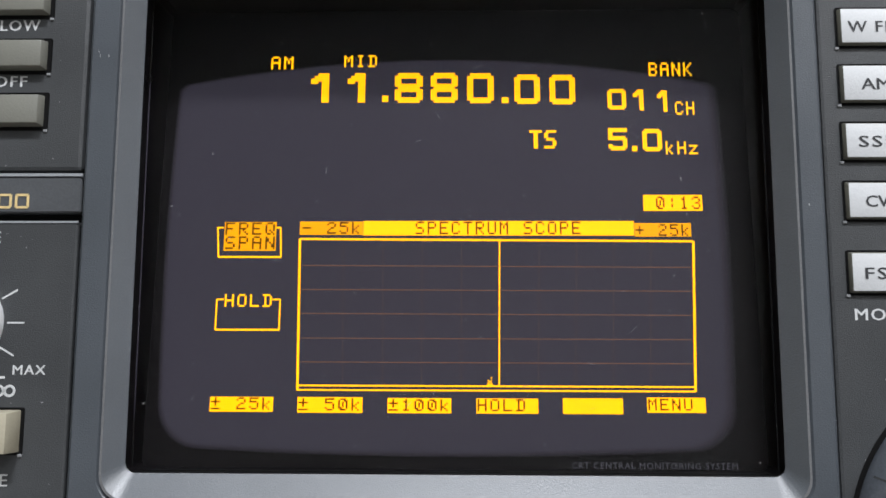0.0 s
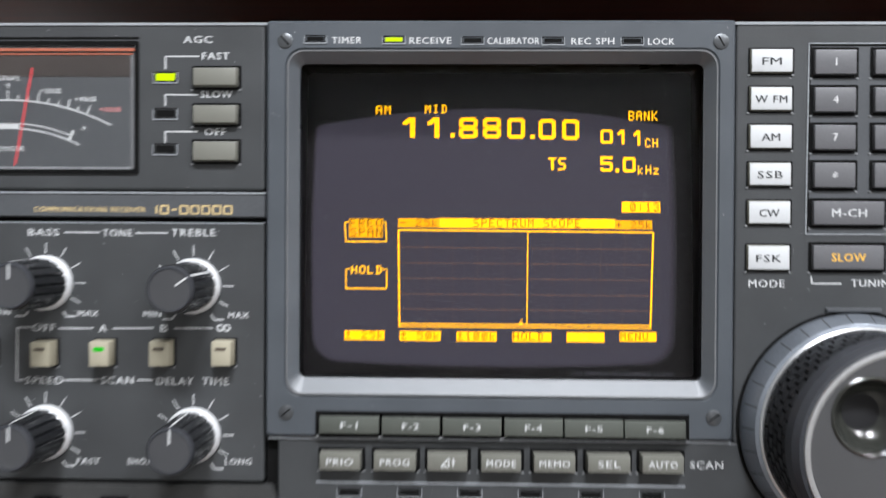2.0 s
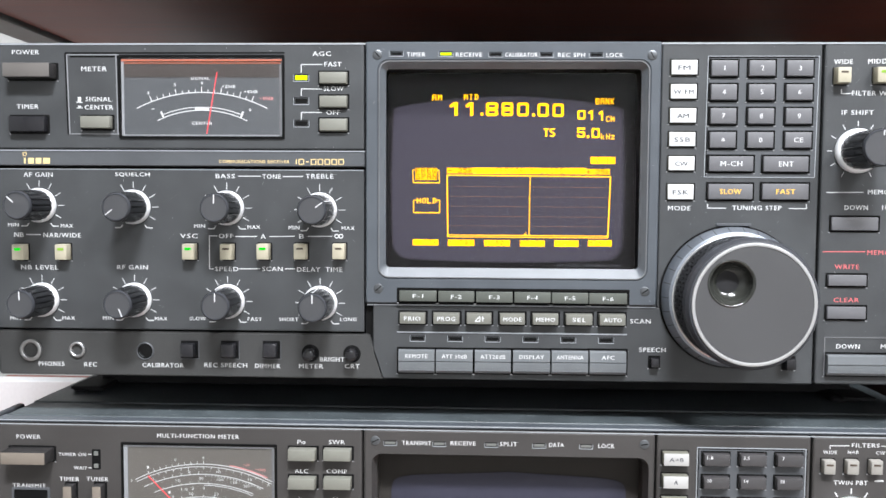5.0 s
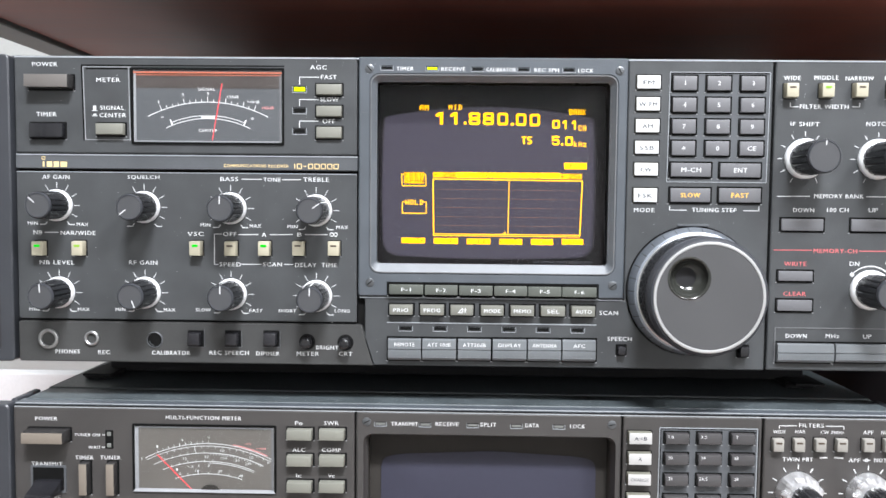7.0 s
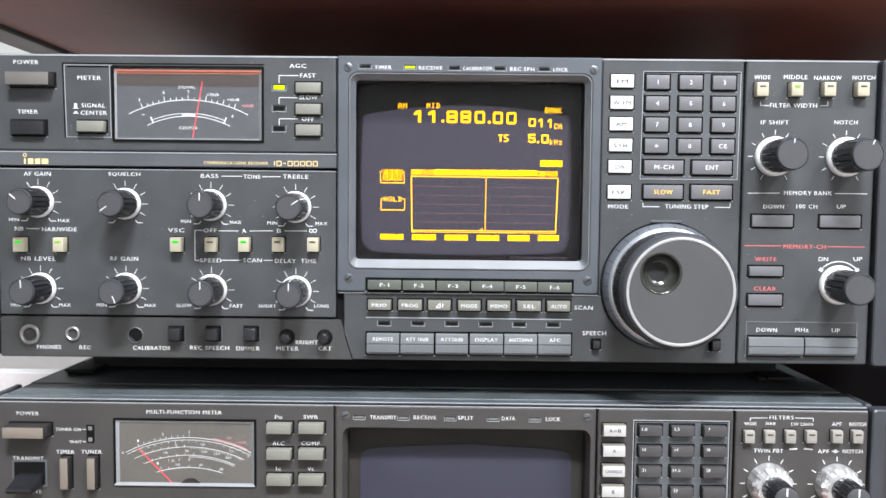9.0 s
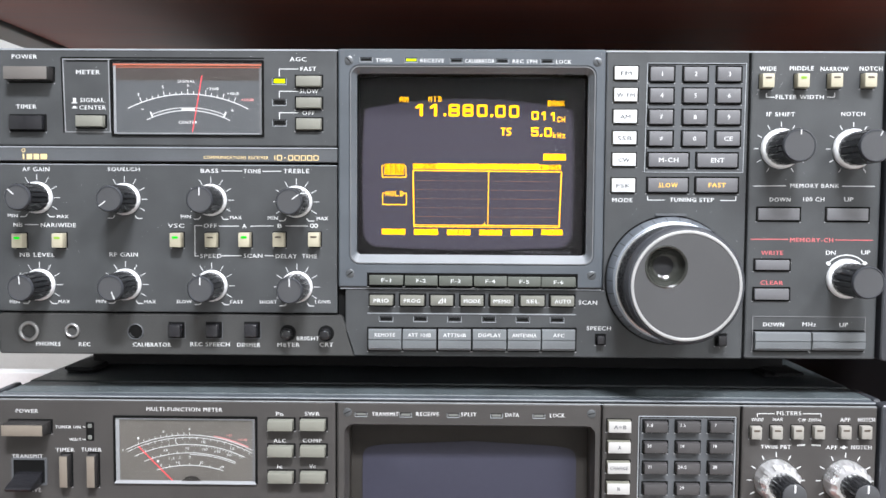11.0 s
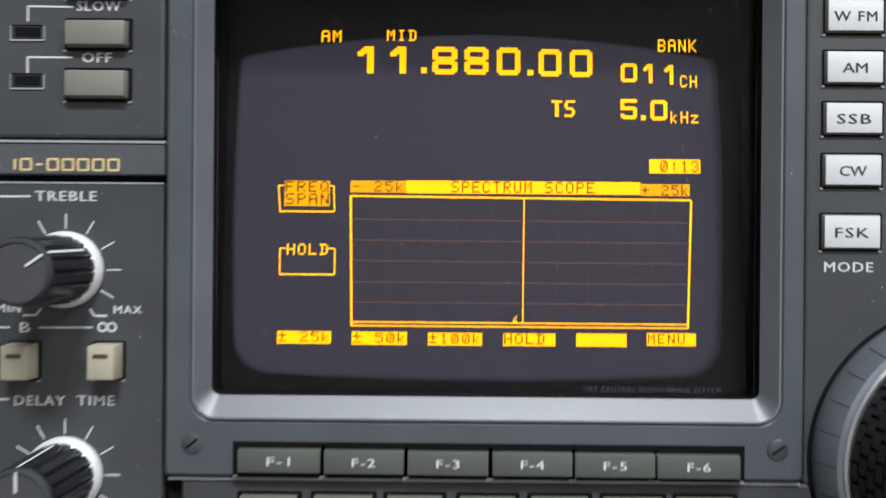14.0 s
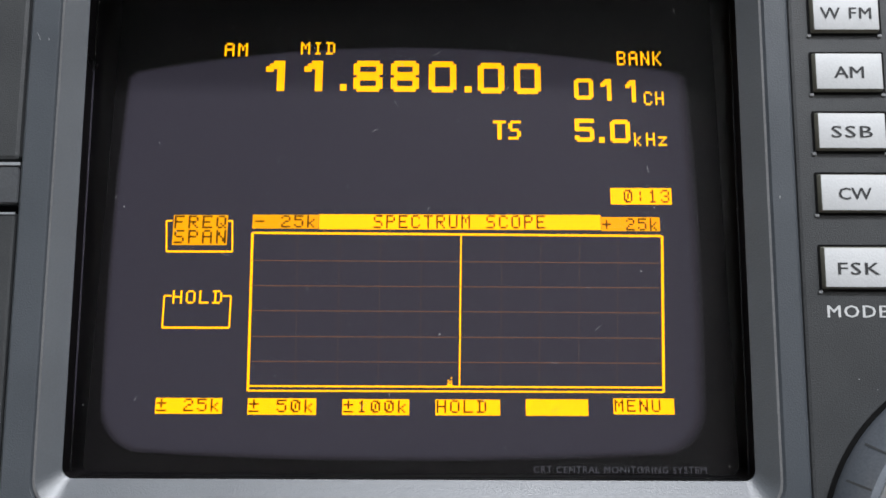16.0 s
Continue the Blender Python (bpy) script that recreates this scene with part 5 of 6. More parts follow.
key(rx, "9", 140.6, 151.6, 297.6, 304.2, 0, -1.4, M_BTN_CHAR, M_DULL, 2.2, 0, 0, 0, "number_key")
key(rx, "*", 108.2, 119.2, 287.2, 293.9, 0, -1.4, M_BTN_CHAR, M_DULL, 1.9, 0, 0, 0, "number_key")
key(rx, "0", 124.4, 135.4, 287.2, 293.9, 0, -1.4, M_BTN_CHAR, M_DULL, 2.2, 0, 0, 0, "number_key")
key(rx, "CE", 140.6, 151.7, 287.3, 293.9, 0, -1.4, M_BTN_CHAR, M_DULL, 2.2, 4, 0, 0, "number_key")
key(rx, "M-CH", 108.1, 127.1, 277.0, 283.4, 0, -1.4, M_BTN_CHAR, M_WHITE, 2.3, 9.3, 0, 0, "wide_key")
key(rx, "ENT", 131.6, 150.8, 276.9, 283.4, 0, -1.4, M_BTN_CHAR, M_WHITE, 2.3, 6.2, 0, 0, "wide_key")
key(rx, "SLOW", 108.1, 127.1, 264.8, 271.3, 0, -1.4, M_BTN_CHAR, M_AMBERINK, 2.3, 9.2, 0, 0, "wide_key")
key(rx, "FAST", 131.4, 151.2, 264.8, 271.5, 0, -1.4, M_BTN_CHAR, M_AMBERINK, 2.3, 8.2, 0, 0, "wide_key")
key(rx, "", 161.8, 181.7, 251.5, 257.1, 0, -1, M_BTN_CHAR, None, 1.9, 0, 0, 0, "bank_key")
key(rx, "", 195.1, 214.9, 251.5, 257.2, 0, -1, M_BTN_CHAR, None, 1.9, 0, 0, 0, "bank_key")
key(rx, "", 161.1, 177.4, 227.2, 231.8, 0, -1.3, M_BTN_CHAR, None, 1.9, 0, 0, 0, "memory_key")
key(rx, "", 161.0, 177.6, 212.6, 217.8, 0, -1.3, M_BTN_CHAR, None, 1.9, 0, 0, 0, "memory_key")
key(rx, "", 161.3, 188.3, 187.7, 196.7, 0, -3, M_BTN_STEEL, None, 1.9, 0, 0, 0, "step_key", stepped=True)
key(rx, "", 189.1, 214.7, 188.0, 196.7, 0, -3, M_BTN_STEEL, None, 1.9, 0, 0, 0, "step_key", stepped=True)
key(rx, "", 84.5, 87.9, 190.2, 194.1, 0, -3, M_BTN_BLACK, None, 1.9, 0, 0, 0, "speech_button")
key(rx, "", 143.2, 147.2, 190.2, 194.7, 0, -4, M_BTN_BLACK, None, 1.9, 0, 0, 0, "brake_lever")
push_switch(rx, -126.3, -119.7, 191.9, 198.6, -0.5, -5)
push_switch(rx, -107.8, -101.2, 192.1, 198.8, -0.5, -5)
push_switch(rx, -88.8, -82.2, 192.3, 199.0, -0.5, -5)
# small slots
slot(rx, -71.6, 317.5, 6.6, 3.0, 0, 1)
slot(rx, -71.6, 307.3, 6.6, 3.0, 0, 0)
slot(rx, -71.6, 297.4, 6.6, 3.0, 0, 0)
slot(rx, -29.1, 327.8, 6.0, 2.1, -1.4, 0)
slot(rx, -7.3, 327.6, 6.0, 2.1, -1.4, 1)
slot(rx, 14.5, 327.4, 6.0, 2.1, -1.4, 0)
slot(rx, 36.6, 327.3, 6.0, 2.1, -1.4, 0)
slot(rx, 58.3, 327.2, 6.0, 2.1, -1.4, 0)
slot(rx, -19.3, 201.5, 6.6, 2.4, 0, 0)
slot(rx, -2.4, 201.6, 6.6, 2.4, 0, 0)
slot(rx, 14.4, 201.6, 6.6, 2.4, 0, 0)
slot(rx, 31.3, 201.6, 6.6, 2.4, 0, 0)
slot(rx, 48.1, 201.6, 6.6, 2.4, 0, 0)
slot(rx, 64.9, 201.6, 6.6, 2.4, 0, 0)
# jacks and small knobs
jack(rx, -196.4, 194.1, 5.0)
jack(rx, -174.8, 194.6, 3.6)
trim_hole(rx, -143.5, 194.2)
mini_knob(rx, -67.8, 194.2)
mini_knob(rx, -48.9, 194.1)


def rack_handle(name_parent, side, x, z0, z1, y):
    """An upright end frame beside the panel, with a slotted middle and a short side arm."""
    s = side
    xa, xb = sorted((x, x + s * 34))
    out = rounded(xa, xb, z0, z1, 2.0, 4)
    inn = rounded(xa + 6.2, xb - 6.2, z0 + 5, z1 - 5, 3.0, 4)
    fr = loft("end_frame", [at(out, y + 8), at(out, y + 0.6), at(rounded(xa + 0.6, xb - 0.6, z0 + 0.6, z1 - 0.6, 1.6, 4), y), at(inn, y), at(inn, y + 8)], M_FRAME, name_parent)
    box("frame_infill", xa + 5, xb - 5, y + 5, y + 7, z0 + 4, z1 - 4, M_SIDE, fr)
    xs = sorted((x, x + s * 4))
    box("side_arm", xs[0], xs[1], y + 8, y + 30, z0 + 2, z1 + 1.0, M_FRAME, fr, 1.2, seg=2)


rack_handle(rx, -1, -212.6, 183, 333, -3)
rack_handle(rx, 1, 222.0, 183, 333, -3)
box("bottom_tray", -193.5, 202, 60, 340, 165.0, 186, M_RUBBER, rx, 0.8)
for x in (-193, 198):
    box("foot_plate", x - 8, x + 8, 42, 66, 165.7, 167.2, M_RUBBER, rx, 0.3)
for x in (-192, 196):
    box("foot", x - 10, x + 6, 46, 80, 163.4, 166.5, M_RUBBER, rx, 0.8)
    box("foot", x - 14, x + 14, 290, 330, 163.4, 168, M_RUBBER, rx, 1.5)

# ---- transceiver below ----
tx = new("transceiver")
tagged(tx, "black transceiver with an unlit screen standing under the receiver", "radio transceiver")
TY = -6
box("case", -210.5, 221, 24, 380, 13, 163.9, M_CASE, tx, 0.8, seg=2)
for x0, x1 in ((-212, -43.6), (87.0, 153.8), (154.8, 220)):
    box("front_panel", x0, x1, TY, 2, 12, 161.3, M_TXPANEL, tx, 0.9, seg=2)
box("case_lid", -210.5, 221, 1, 24, 158, 163.4, M_CASE, tx, 0.8)
box("case_cheek", -209, -200, 1, 24, 13, 158, M_CASE, tx)
box("case_cheek", 207, 216, 1, 24, 13, 158, M_CASE, tx)
box("top_trim", -212, 220, TY + 1.4, 4, 161.6, 163.0, M_BEZEL, tx, 0.4)
for zz in (161.2, 162.7):
    part("trim_line", thick_line(bmesh.new(), -211.5, zz, 219.5, zz, 0.4, TY + (0.3 if zz < 162 else 1.4), 0.2), M_EDGE, tx)
outer = rounded(-42.8, 86.2, 12, 161.3, 0.8, n)
edge = rounded(-39.2, 83.6, 56, 150.4, 4.5, n)
inner = rounded(-37.4, 82.2, 58, 148.4, 2.4, n)
loft("screen_surround", [at(outer, 2), at(outer, TY + 0.8), at(rounded(-42.0, 85.4, 12.8, 160.5, 0.8, n), TY), at(edge, TY), at(inner, TY + 6)], M_TXPANEL, tx)
loft("screen_well", [at(inner, TY + 6), at(inner, TY + 26)], M_TXMASK, tx)
loft("tube_mask", [at(rounded(-40, 85, 55, 155, 2, n), TY + 14)], M_TXMASK, tx, cap=True)
bm = bmesh.new()
ring = []
for i in range(96):
    a = 2 * math.pi * i / 96
    c, sn = math.cos(a), math.sin(a)
    ring.append((math.copysign(abs(c) ** 0.1, c), math.copysign(abs(sn) ** 0.1, sn)))
# bowed top edge draws the surround's shadow line; mask colour fills the shaded tube
loops = [[(22.4 + 54.2 * u * s, TY + 12.0 + 1.6 * s * s, 98.0 + (40.4 - 3.4 * u * u) * v * s) for u, v in ring] for s in (1.0, 0.8, 0.6, 0.4, 0.2, 0.05)]
loft("screen", loops, M_TUBE_OFF, tx, "unlit slate-violet tube face", smooth=60, cap=True)
for x, z, turn in ((-37.6, 156.3, 25), (81.5, 156.6, 10)):
    screw(tx, x, z, TY, turn)
tmeter = meter_case(tx, -151.8, -82.9, 121.0, 152.6, TY, M_METER_TX, M_BLACK)
box("clear_edge", -151.6, -149.9, TY - 0.45, TY, 121.4, 152.2, M_CLEAR_DIM, tmeter)
box("clear_edge", -84.3, -83.2, TY - 0.45, TY, 121.4, 152.2, M_CLEAR, tmeter)
box("clear_edge", -151.6, -83.2, TY - 0.5, TY, 151.7, 152.3, M_CLEAR, tmeter)
loft("bright_sill", [[(-152.6, TY - 0.9, 119.9), (-82.3, TY - 0.9, 119.9), (-83.4, TY - 0.2, 121.4), (-151.4, TY - 0.2, 121.4)], [(-152.6, TY - 1.0, 120.0), (-82.3, TY - 1.0, 120.0), (-83.4, TY - 0.3, 121.5), (-151.4, TY - 0.3, 121.5)]], M_CLEAR_DIM, tmeter, cap=True)
bm = bmesh.new()
CX, YF = -115.3, TY - 0.05
for r, a0, a1, w in ((68.0, 62.5, 117.5, 0.3), (66.8, 62.5, 117.5, 0.24), (63.3, 64.5, 115.5, 0.28), (59.1, 67.5, 112.5, 0.28), (58.3, 67.5, 90, 0.24), (52.9, 71.8, 108.2, 0.3)):
    arc_line(bm, CX, 76.2, r, a0, a1, w, YF)
part("meter_scales", bm, M_WHITE, tmeter)
bm = bmesh.new()
for r, k0, step, num, ln in ((68.0, 90, 2.4, 10, 1.3), (66.8, 66, 3.0, 15, -1.1), (63.3, 67, 1.3, 18, -1.0), (63.3, 92, 3.6, 6, 1.1), (59.1, 88, 4.0, 6, 1.0), (52.9, 74, 5.4, 6, 1.0)):
    for k in range(num):
        a = radians(k0 + step * k)
        thick_line(bm, CX + r * math.cos(a), 76.2 + r * math.sin(a), CX + (r + ln) * math.cos(a), 76.2 + (r + ln) * math.sin(a), 0.24, YF)
part("meter_ticks", bm, M_WHITE, tmeter)
bm = bmesh.new()
arc_line(bm, CX, 76.2, 68.6, 65, 80, 0.5, YF)
part("red_zone", bm, M_SCALE_RED, tmeter)
for s, r, a, m in (("S", 68.5, 118.8, M_WHITE), ("1", 70.8, 111, M_WHITE), ("5", 70.8, 100.5, M_WHITE), ("9", 70.8, 90, M_WHITE), ("5", 64.9, 96, M_WHITE), ("10", 64.9, 84, M_WHITE), ("15", 64.9, 71, M_WHITE),
                   ("0", 65, 111, M_WHITE), ("10", 61.4, 101, M_WHITE), ("50", 61.4, 91, M_WHITE), ("100", 61.4, 83, M_WHITE), ("150", 61.4, 77, M_WHITE), ("200", 61.4, 71.5, M_WHITE), ("1", 57, 106, M_WHITE), ("1.5", 57, 99, M_WHITE),
                   ("2", 57, 95, M_WHITE), ("3", 57, 90, M_WHITE), ("10", 54.6, 96, M_WHITE), ("20", 54.6, 84, M_WHITE), ("0", 54.6, 105, M_WHITE), ("dB", 54.6, 73, M_WHITE), ("+20", 70.8, 74, M_SCALE_RED),
                   ("+40dB", 70.8, 68.5, M_SCALE_RED), ("A", 66.0, 63.5, M_WHITE), ("W", 62.6, 66.0, M_WHITE)):
    label(tmeter, s, CX + r * math.cos(radians(a)), 76.2 + r * math.sin(radians(a)), 0.95 * len(s), 1.25, YF, m, "scale_lettering")
part("needle", thick_line(bmesh.new(), -140.6, 138.4, -123.9, 121.4, 0.42, TY - 0.25, 0.1), M_NEEDLE, tmeter)
bm = bmesh.new()
pts = [(-114.5 + 5.6 * math.cos(radians(a)), 118.3 + 5.6 * math.sin(radians(a))) for a in range(30, 151, 8)]
lo, hi = [bm.verts.new((x, TY, z)) for x, z in pts], [bm.verts.new((x, TY - 0.4, z)) for x, z in pts]
bm.faces.new(hi)
for i in range(len(pts)):
    bm.faces.new((lo[i], lo[(i + 1) % len(pts)], hi[(i + 1) % len(pts)], hi[i]))
part("needle_hub", bm, M_TXMASK, tmeter)
for x in (171.7, 205.2):
    big = lathe("knob_skirt", x, 124.6, [(TY, 10.4), (TY - 6, 10.2), (TY - 8.5, 8.6), (TY - 8.7, 6.0)], M_CHROME, tx, 72, "bright ribbed outer knob", flute=12, depth=0.8, smooth=20, span=3)
    lathe("knob_body", x, 124.6, [(TY - 8, 6.6), (TY - 9, 6.6), (TY - 20, 6.0), (TY - 21, 5.6)], M_KNOB_SIDE, big, 80, flute=20, depth=0.45, smooth=20)
    lathe("knob_cap", x, 124.6, [(TY - 20.6, 5.7), (TY - 21.3, 5.5), (TY - 21.6, 5.0)], M_KNOB_FACE, big, 36)
    part("pointer", thick_line(bmesh.new(), x, 126.2, x, 130.0, 0.8, TY - 21.6, 0.06), M_WHITE, big)
    for k in range(11):
        q = radians(-60 + 30 * k)
        part("scale_tick", thick_line(bmesh.new(), x + math.cos(q) * 11.6, 124.6 + math.sin(q) * 11.6, x + math.cos(q) * 14.0, 124.6 + math.sin(q) * 14.0, 0.45, TY), M_WHITE, tx)
# transmit lever switch
lever = box("lever_well", -203, -186.6, TY - 0.2, TY + 0.3, 119.0, 131.5, M_BLACK, tx, 0.2)
bm = bmesh.new()
prof = [(TY, 125.2), (TY - 2.5, 124.8), (TY - 7.0, 122.6), (TY - 11.4, 121.2), (TY - 12.2, 120.2), (TY - 11.2, 119.0), (TY, 119.4)]
sides = [[bm.verts.new((x, y, z)) for y, z in prof] for x in (-200.5, -188.0)]
for i in range(len(prof)):
    bm.faces.new((sides[0][i], sides[0][(i + 1) % len(prof)], sides[1][(i + 1) % len(prof)], sides[1][i]))
bm.faces.new(sides[0][::-1])
bm.faces.new(sides[1])
bmesh.ops.recalc_face_normals(bm, faces=bm.faces)
part("lever", bm, M_BTN_BLACK, lever, "glossy black lever")
loft("lever_rim", [at(rounded(-203.6, -186.0, 118.4, 132.1, 0.8, 3), TY + 0.1), at(rounded(-203.6, -186.0, 118.4, 132.1, 0.8, 3), TY - 0.6), at(rounded(-202.6, -187.0, 119.4, 131.1, 0.6, 3), TY - 0.6), at(rounded(-202.6, -187.0, 119.4, 131.1, 0.6, 3), TY - 0.1)], M_STRIP, lever)
for x0, z0, x1, z1 in ((104.6, 155.6, 151.6, 155.6), (104.6, 155.6, 104.4, 60), (151.6, 155.6, 151.4, 60)):
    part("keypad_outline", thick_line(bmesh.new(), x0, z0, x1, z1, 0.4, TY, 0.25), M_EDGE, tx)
    part("keypad_groove", thick_line(bmesh.new(), x0 + 0.5, z0 - 0.5, x1 - 0.5 if z0 == z1 else x1 + 0.5, z1 - 0.5, 0.5, TY, 0.08), M_BLACK, tx)
rack_handle(tx, -1, -213.0, 12, 162.5, TY - 2)
rack_handle(tx, 1, 221.0, 12, 162.5, TY - 2)
# dust settled on the top cover
bm = bmesh.new()
for _ in range(2200):
    x, y = rng.uniform(-205, 216), rng.uniform(2, 45) if rng.random() < 0.8 else rng.uniform(45, 240)
    top = 163.5 if y < 24 else 164.0
    r = rng.choice((0.1, 0.13, 0.17, 0.28))
    a = rng.uniform(0, math.pi)
    c, s = math.cos(a) * r, math.sin(a) * r * 0.7
    bm.faces.new([bm.verts.new(p) for p in ((x + c, y + s, top), (x - s, y + c, top + 0.02), (x - c, y - s, top), (x + s, y - c, top + 0.02))])
tagged(part("dust", bm, M_DUST, tx), kind="stuff")
for x in (-185, 190):
    for y in (30, 330):
        box("foot", x - 14, x + 14, y, y + 28, 0, 14, M_RUBBER, tx, 1.5)

box("keypad_field", 105.0, 151.2, TY - 0.06, TY + 0.3, 60, 155.2, M_STRIP, tx)
# transceiver lettering
label(tx, "POWER", -195.5, 155.4, 11.0, 2.0, -6, M_DULL)
label(tx, "TUNER ON", -175.4, 147.6, 12.6, 1.6, -6, M_DULL)
label(tx, "WAIT", -171.8, 141.4, 6.0, 1.6, -6, M_DULL)
label(tx, "TIMER", -177.0, 136.2, 9.1, 2.0, -6, M_DULL)
label(tx, "TUNER", -164.0, 136.4, 10.1, 2.0, -6, M_DULL)
label(tx, "TRANSMIT", -195.7, 132.8, 15.3, 2.0, -6, M_DULL)
label(tx, "RECEIVE", -195.5, 115.9, 12.7, 2.0, -6, M_DULL)
label(tx, "MULTI-FUNCTION METER", -117.7, 156.9, 37.3, 2.0, -6, M_DULL)
label(tx, "Po", -70.8, 155.1, 3.6, 2.0, -6, M_DULL)
label(tx, "SWR", -54.9, 155.3, 7.1, 2.0, -6, M_DULL)
label(tx, "ALC", -70.9, 141.8, 6.0, 2.0, -6, M_DULL)
label(tx, "COMP", -54.9, 142.0, 9.2, 2.0, -6, M_DULL)
label(tx, "Ic", -70.9, 129.0, 2.5, 2.0, -6, M_DULL)
label(tx, "Vc", -54.9, 129.2, 3.3, 2.0, -6, M_DULL)
label(tx, "TRANSMIT", -19.1, 155.5, 13.0, 2.0, -6, M_DULL)
label(tx, "RECEIVE", 1.6, 155.7, 11.1, 2.0, -6, M_DULL)
label(tx, "SPLIT", 21.7, 155.7, 7.6, 2.0, -6, M_DULL)
label(tx, "DATA", 42.9, 155.7, 6.5, 2.0, -6, M_DULL)
label(tx, "LOCK", 64.9, 155.6, 7.1, 2.0, -6, M_DULL)
label(tx, "FILTERS", 177.2, 157.8, 11.8, 2.0, -6, M_DULL)
label(tx, "WIDE", 162.0, 154.5, 5.9, 1.6, -6, M_DULL)
label(tx, "NAR", 172.0, 154.7, 4.8, 1.6, -6, M_DULL)
label(tx, "CW 250Hz", 187.3, 154.6, 11.0, 1.6, -6, M_DULL)
label(tx, "APF", 204.4, 154.8, 4.8, 2.0, -6, M_DULL)
label(tx, "NOTCH", 214.7, 154.9, 8.1, 2.0, -6, M_DULL)
label(tx, "TWIN PBT", 171.3, 141.1, 14.5, 2.0, -6, M_DULL)
label(tx, "APF", 198.3, 141.1, 5.4, 2.0, -6, M_DULL)
label(tx, "NOTCH", 212.7, 141.3, 9.7, 2.0, -6, M_DULL)
rule(tx, 161.9, 157.4, 170.2, 157.5, 0.36, -6, M_DULL)
rule(tx, 161.9, 157.4, 162.0, 156.0, 0.36, -6, M_DULL)
rule(tx, 184.1, 157.6, 192.7, 157.6, 0.36, -6, M_DULL)
rule(tx, 192.7, 157.6, 192.8, 156.0, 0.36, -6, M_DULL)
rule(tx, 202.4, 141.2, 206.0, 141.2, 0.36, -6, M_DULL)
part("printed_star", arc_line(bmesh.new(), 204.2, 141.2, 0.7, 0, 360, 0.5, -6, 10), M_DULL, tx)
rule(tx, 181.6, 142.0, 185.4, 142.2, 0.7, -6, M_DULL)
rule(tx, 188.6, 142.3, 193.0, 142.0, 0.7, -6, M_DULL)
rule(tx, -168.1, 147.7, -166.7, 147.7, 0.36, -6, M_DULL)
rule(tx, -168.2, 141.5, -166.8, 141.5, 0.36, -6, M_DULL)
key(tx, "", -203.9, -183.9, 145.1, 150.5, -6, -14, M_BTN_TAN, None, 1.9, 0, 0, 0, "power_button")
key(tx, "", -178.1, -174.2, 118.6, 134.1, -6, -10, M_BTN_TAN, None, 1.9, 0, 0, 0, "slide_button")
key(tx, "", -164.7, -160.8, 118.7, 134.3, -6, -10, M_BTN_TAN, None, 1.9, 0, 0, 0, "slide_button")
key(tx, "", -76.1, -64.1, 147.6, 152.5, -6, -10, M_BTN_GREY, None, 1.9, 0, 0, 0, "meter_button")
key(tx, "", -76.1, -64.2, 134.7, 139.6, -6, -10, M_BTN_GREY, None, 1.9, 0, 0, 0, "meter_button")
key(tx, "", -76.1, -64.2, 121.7, 126.6, -6, -10, M_BTN_GREY, None, 1.9, 0, 0, 0, "meter_button")
key(tx, "", -60.3, -48.3, 147.8, 152.7, -6, -10, M_BTN_GREY, None, 1.9, 0, 0, 0, "meter_button")
key(tx, "", -60.3, -48.3, 134.9, 139.8, -6, -10, M_BTN_GREY, None, 1.9, 0, 0, 0, "meter_button")
key(tx, "", -60.3, -48.3, 121.9, 126.8, -6, -10, M_BTN_GREY, None, 1.9, 0, 0, 0, "meter_button")
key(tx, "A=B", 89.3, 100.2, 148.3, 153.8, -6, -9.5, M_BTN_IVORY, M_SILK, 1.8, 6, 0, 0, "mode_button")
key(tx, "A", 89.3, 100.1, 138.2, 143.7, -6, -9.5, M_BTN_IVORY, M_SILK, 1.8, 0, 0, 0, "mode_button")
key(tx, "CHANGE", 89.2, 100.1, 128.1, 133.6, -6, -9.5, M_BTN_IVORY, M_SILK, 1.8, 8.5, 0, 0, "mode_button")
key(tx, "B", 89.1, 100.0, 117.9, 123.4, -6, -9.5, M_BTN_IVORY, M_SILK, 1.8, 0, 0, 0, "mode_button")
key(tx, "1.8", 107.1, 118.0, 148.4, 153.3, -6, -9, M_BTN_DARK, M_DULL, 1.6, 0, -3.2, 1.2, "band_key")
key(tx, "3.5", 122.8, 133.7, 148.5, 153.4, -6, -9, M_BTN_DARK, M_DULL, 1.6, 0, -3.2, 1.2, "band_key")
key(tx, "7", 138.6, 149.5, 148.6, 153.5, -6, -9, M_BTN_DARK, M_DULL, 1.6, 0, -3.2, 1.2, "band_key")
key(tx, "10", 107.1, 118.0, 138.2, 143.1, -6, -9, M_BTN_DARK, M_DULL, 1.6, 0, -3.2, 1.2, "band_key")
key(tx, "14", 122.9, 133.8, 138.3, 143.2, -6, -9, M_BTN_DARK, M_DULL, 1.6, 0, -3.2, 1.2, "band_key")
key(tx, "18", 138.6, 149.5, 138.4, 143.3, -6, -9, M_BTN_DARK, M_DULL, 1.6, 0, -3.2, 1.2, "band_key")
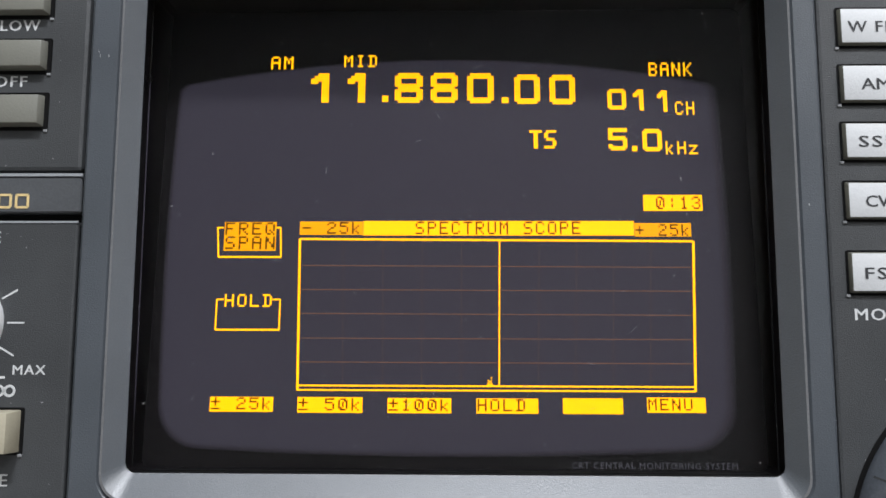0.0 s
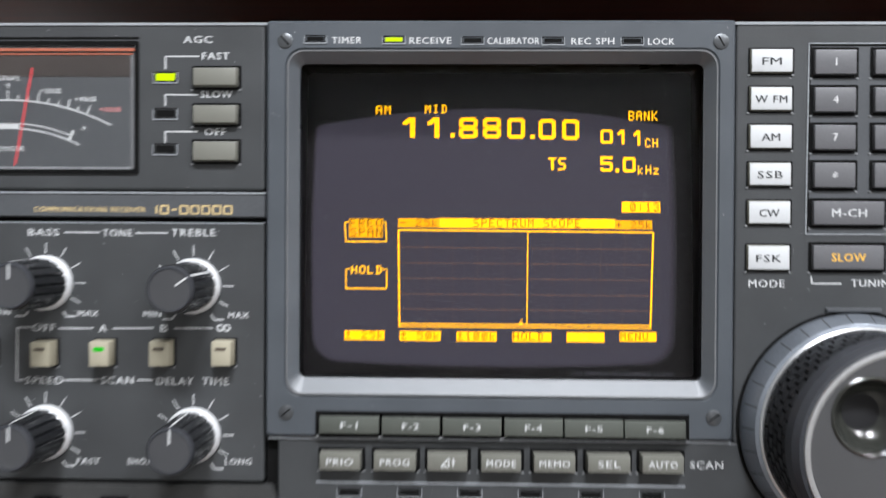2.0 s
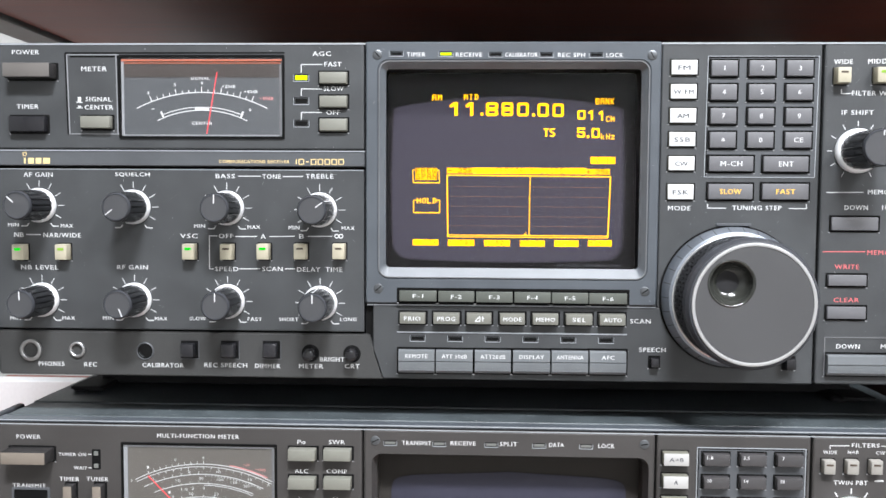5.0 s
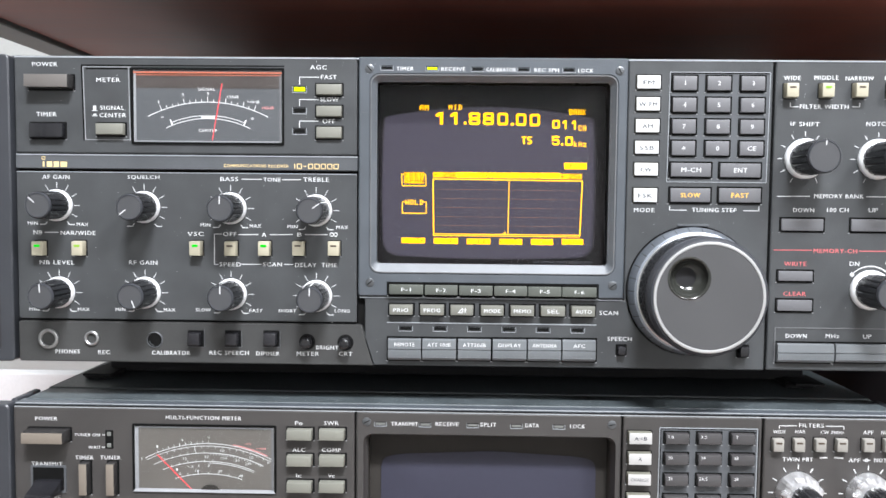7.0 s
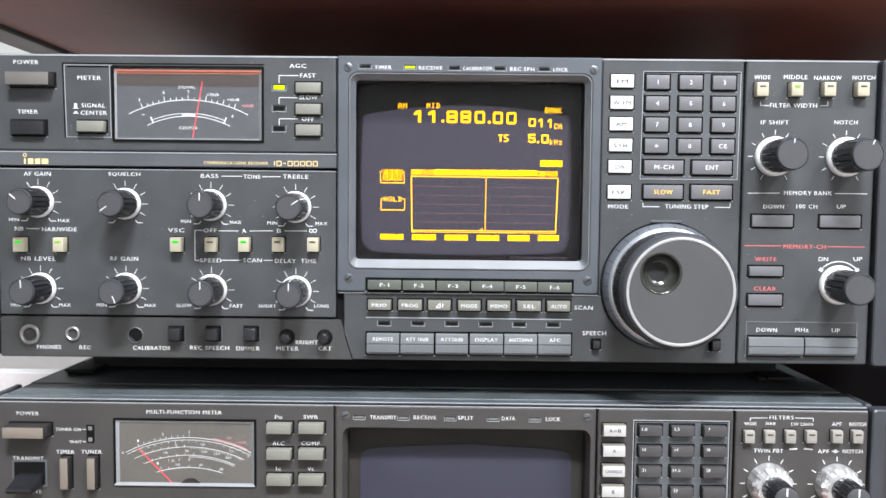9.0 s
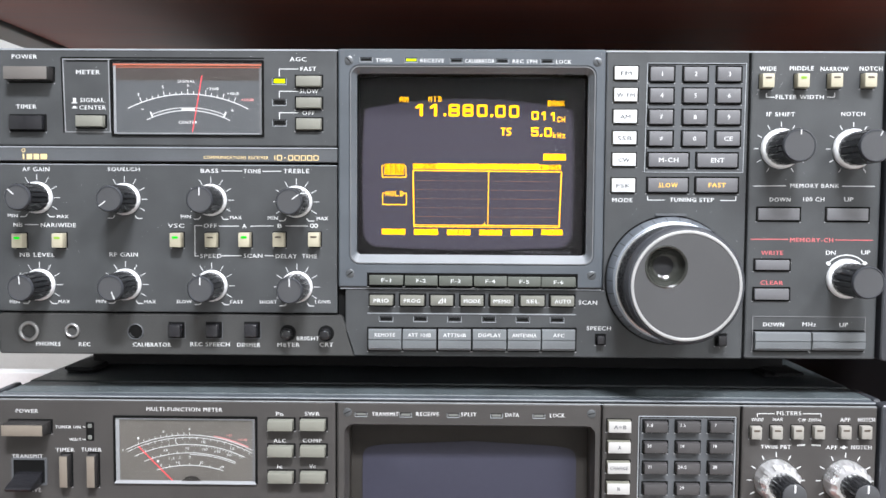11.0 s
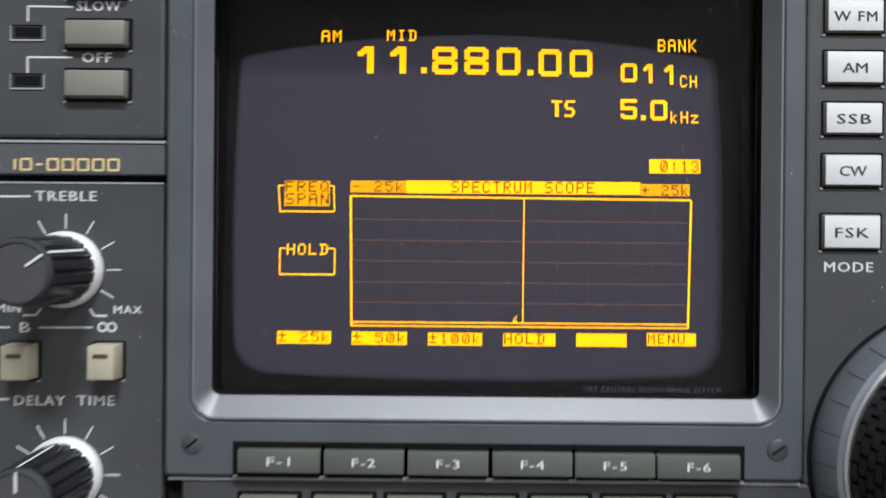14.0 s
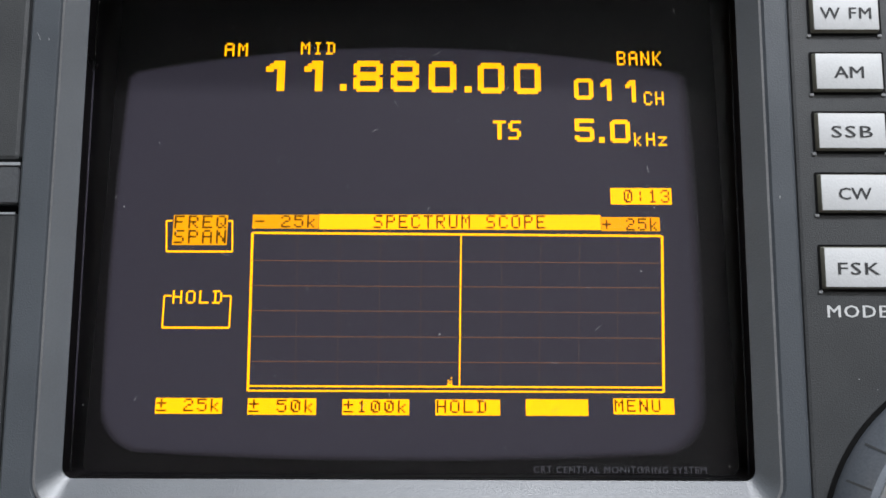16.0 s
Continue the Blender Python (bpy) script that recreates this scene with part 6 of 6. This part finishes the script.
key(tx, "21", 107.2, 118.1, 128.0, 132.9, -6, -9, M_BTN_DARK, M_DULL, 1.6, 0, -3.2, 1.2, "band_key")
key(tx, "24.5", 122.9, 133.9, 128.0, 133.0, -6, -9, M_BTN_DARK, M_DULL, 1.6, 0, -3.2, 1.2, "band_key")
key(tx, "28", 138.7, 149.6, 128.1, 133.1, -6, -9, M_BTN_DARK, M_DULL, 1.6, 0, -3.2, 1.2, "band_key")
key(tx, "", 107.2, 118.1, 117.7, 122.7, -6, -9, M_BTN_DARK, M_DULL, 1.6, 0, -3.2, 1.2, "band_key")
key(tx, "29", 123.0, 133.9, 117.8, 122.7, -6, -9, M_BTN_DARK, M_DULL, 1.6, 0, -3.2, 1.2, "band_key")
key(tx, "", 138.8, 149.7, 117.9, 122.8, -6, -9, M_BTN_DARK, M_DULL, 1.6, 0, -3.2, 1.2, "band_key")
key(tx, "", 158.5, 163.3, 145.6, 151.4, -6, -9, M_BTN_STONE, None, 1.9, 0, 0, 0, "lamp_button", lamp=0)
key(tx, "", 168.4, 173.3, 145.7, 151.6, -6, -9, M_BTN_STONE, None, 1.9, 0, 0, 0, "lamp_button", lamp=0)
key(tx, "", 178.6, 183.4, 145.8, 151.7, -6, -9, M_BTN_STONE, None, 1.9, 0, 0, 0, "lamp_button", lamp=0)
key(tx, "", 188.7, 193.6, 146.0, 151.8, -6, -9, M_BTN_STONE, None, 1.9, 0, 0, 0, "lamp_button", lamp=0)
key(tx, "", 201.4, 206.3, 146.1, 152.0, -6, -9, M_BTN_STONE, None, 1.9, 0, 0, 0, "lamp_button", lamp=0)
key(tx, "", 211.3, 216.2, 146.2, 152.1, -6, -9, M_BTN_STONE, None, 1.9, 0, 0, 0, "lamp_button", lamp=0)
slot(tx, -30.9, 155.4, 5.6, 2.0, -6, 0)
slot(tx, -9.1, 155.3, 5.6, 2.0, -6, 0)
slot(tx, 14.1, 155.3, 5.6, 2.0, -6, 0)
slot(tx, 35.3, 155.3, 5.6, 2.0, -6, 0)
slot(tx, 55.9, 155.3, 5.6, 2.0, -6, 0)
tuner_lamps(tx, -164.4, 145.5, -6)
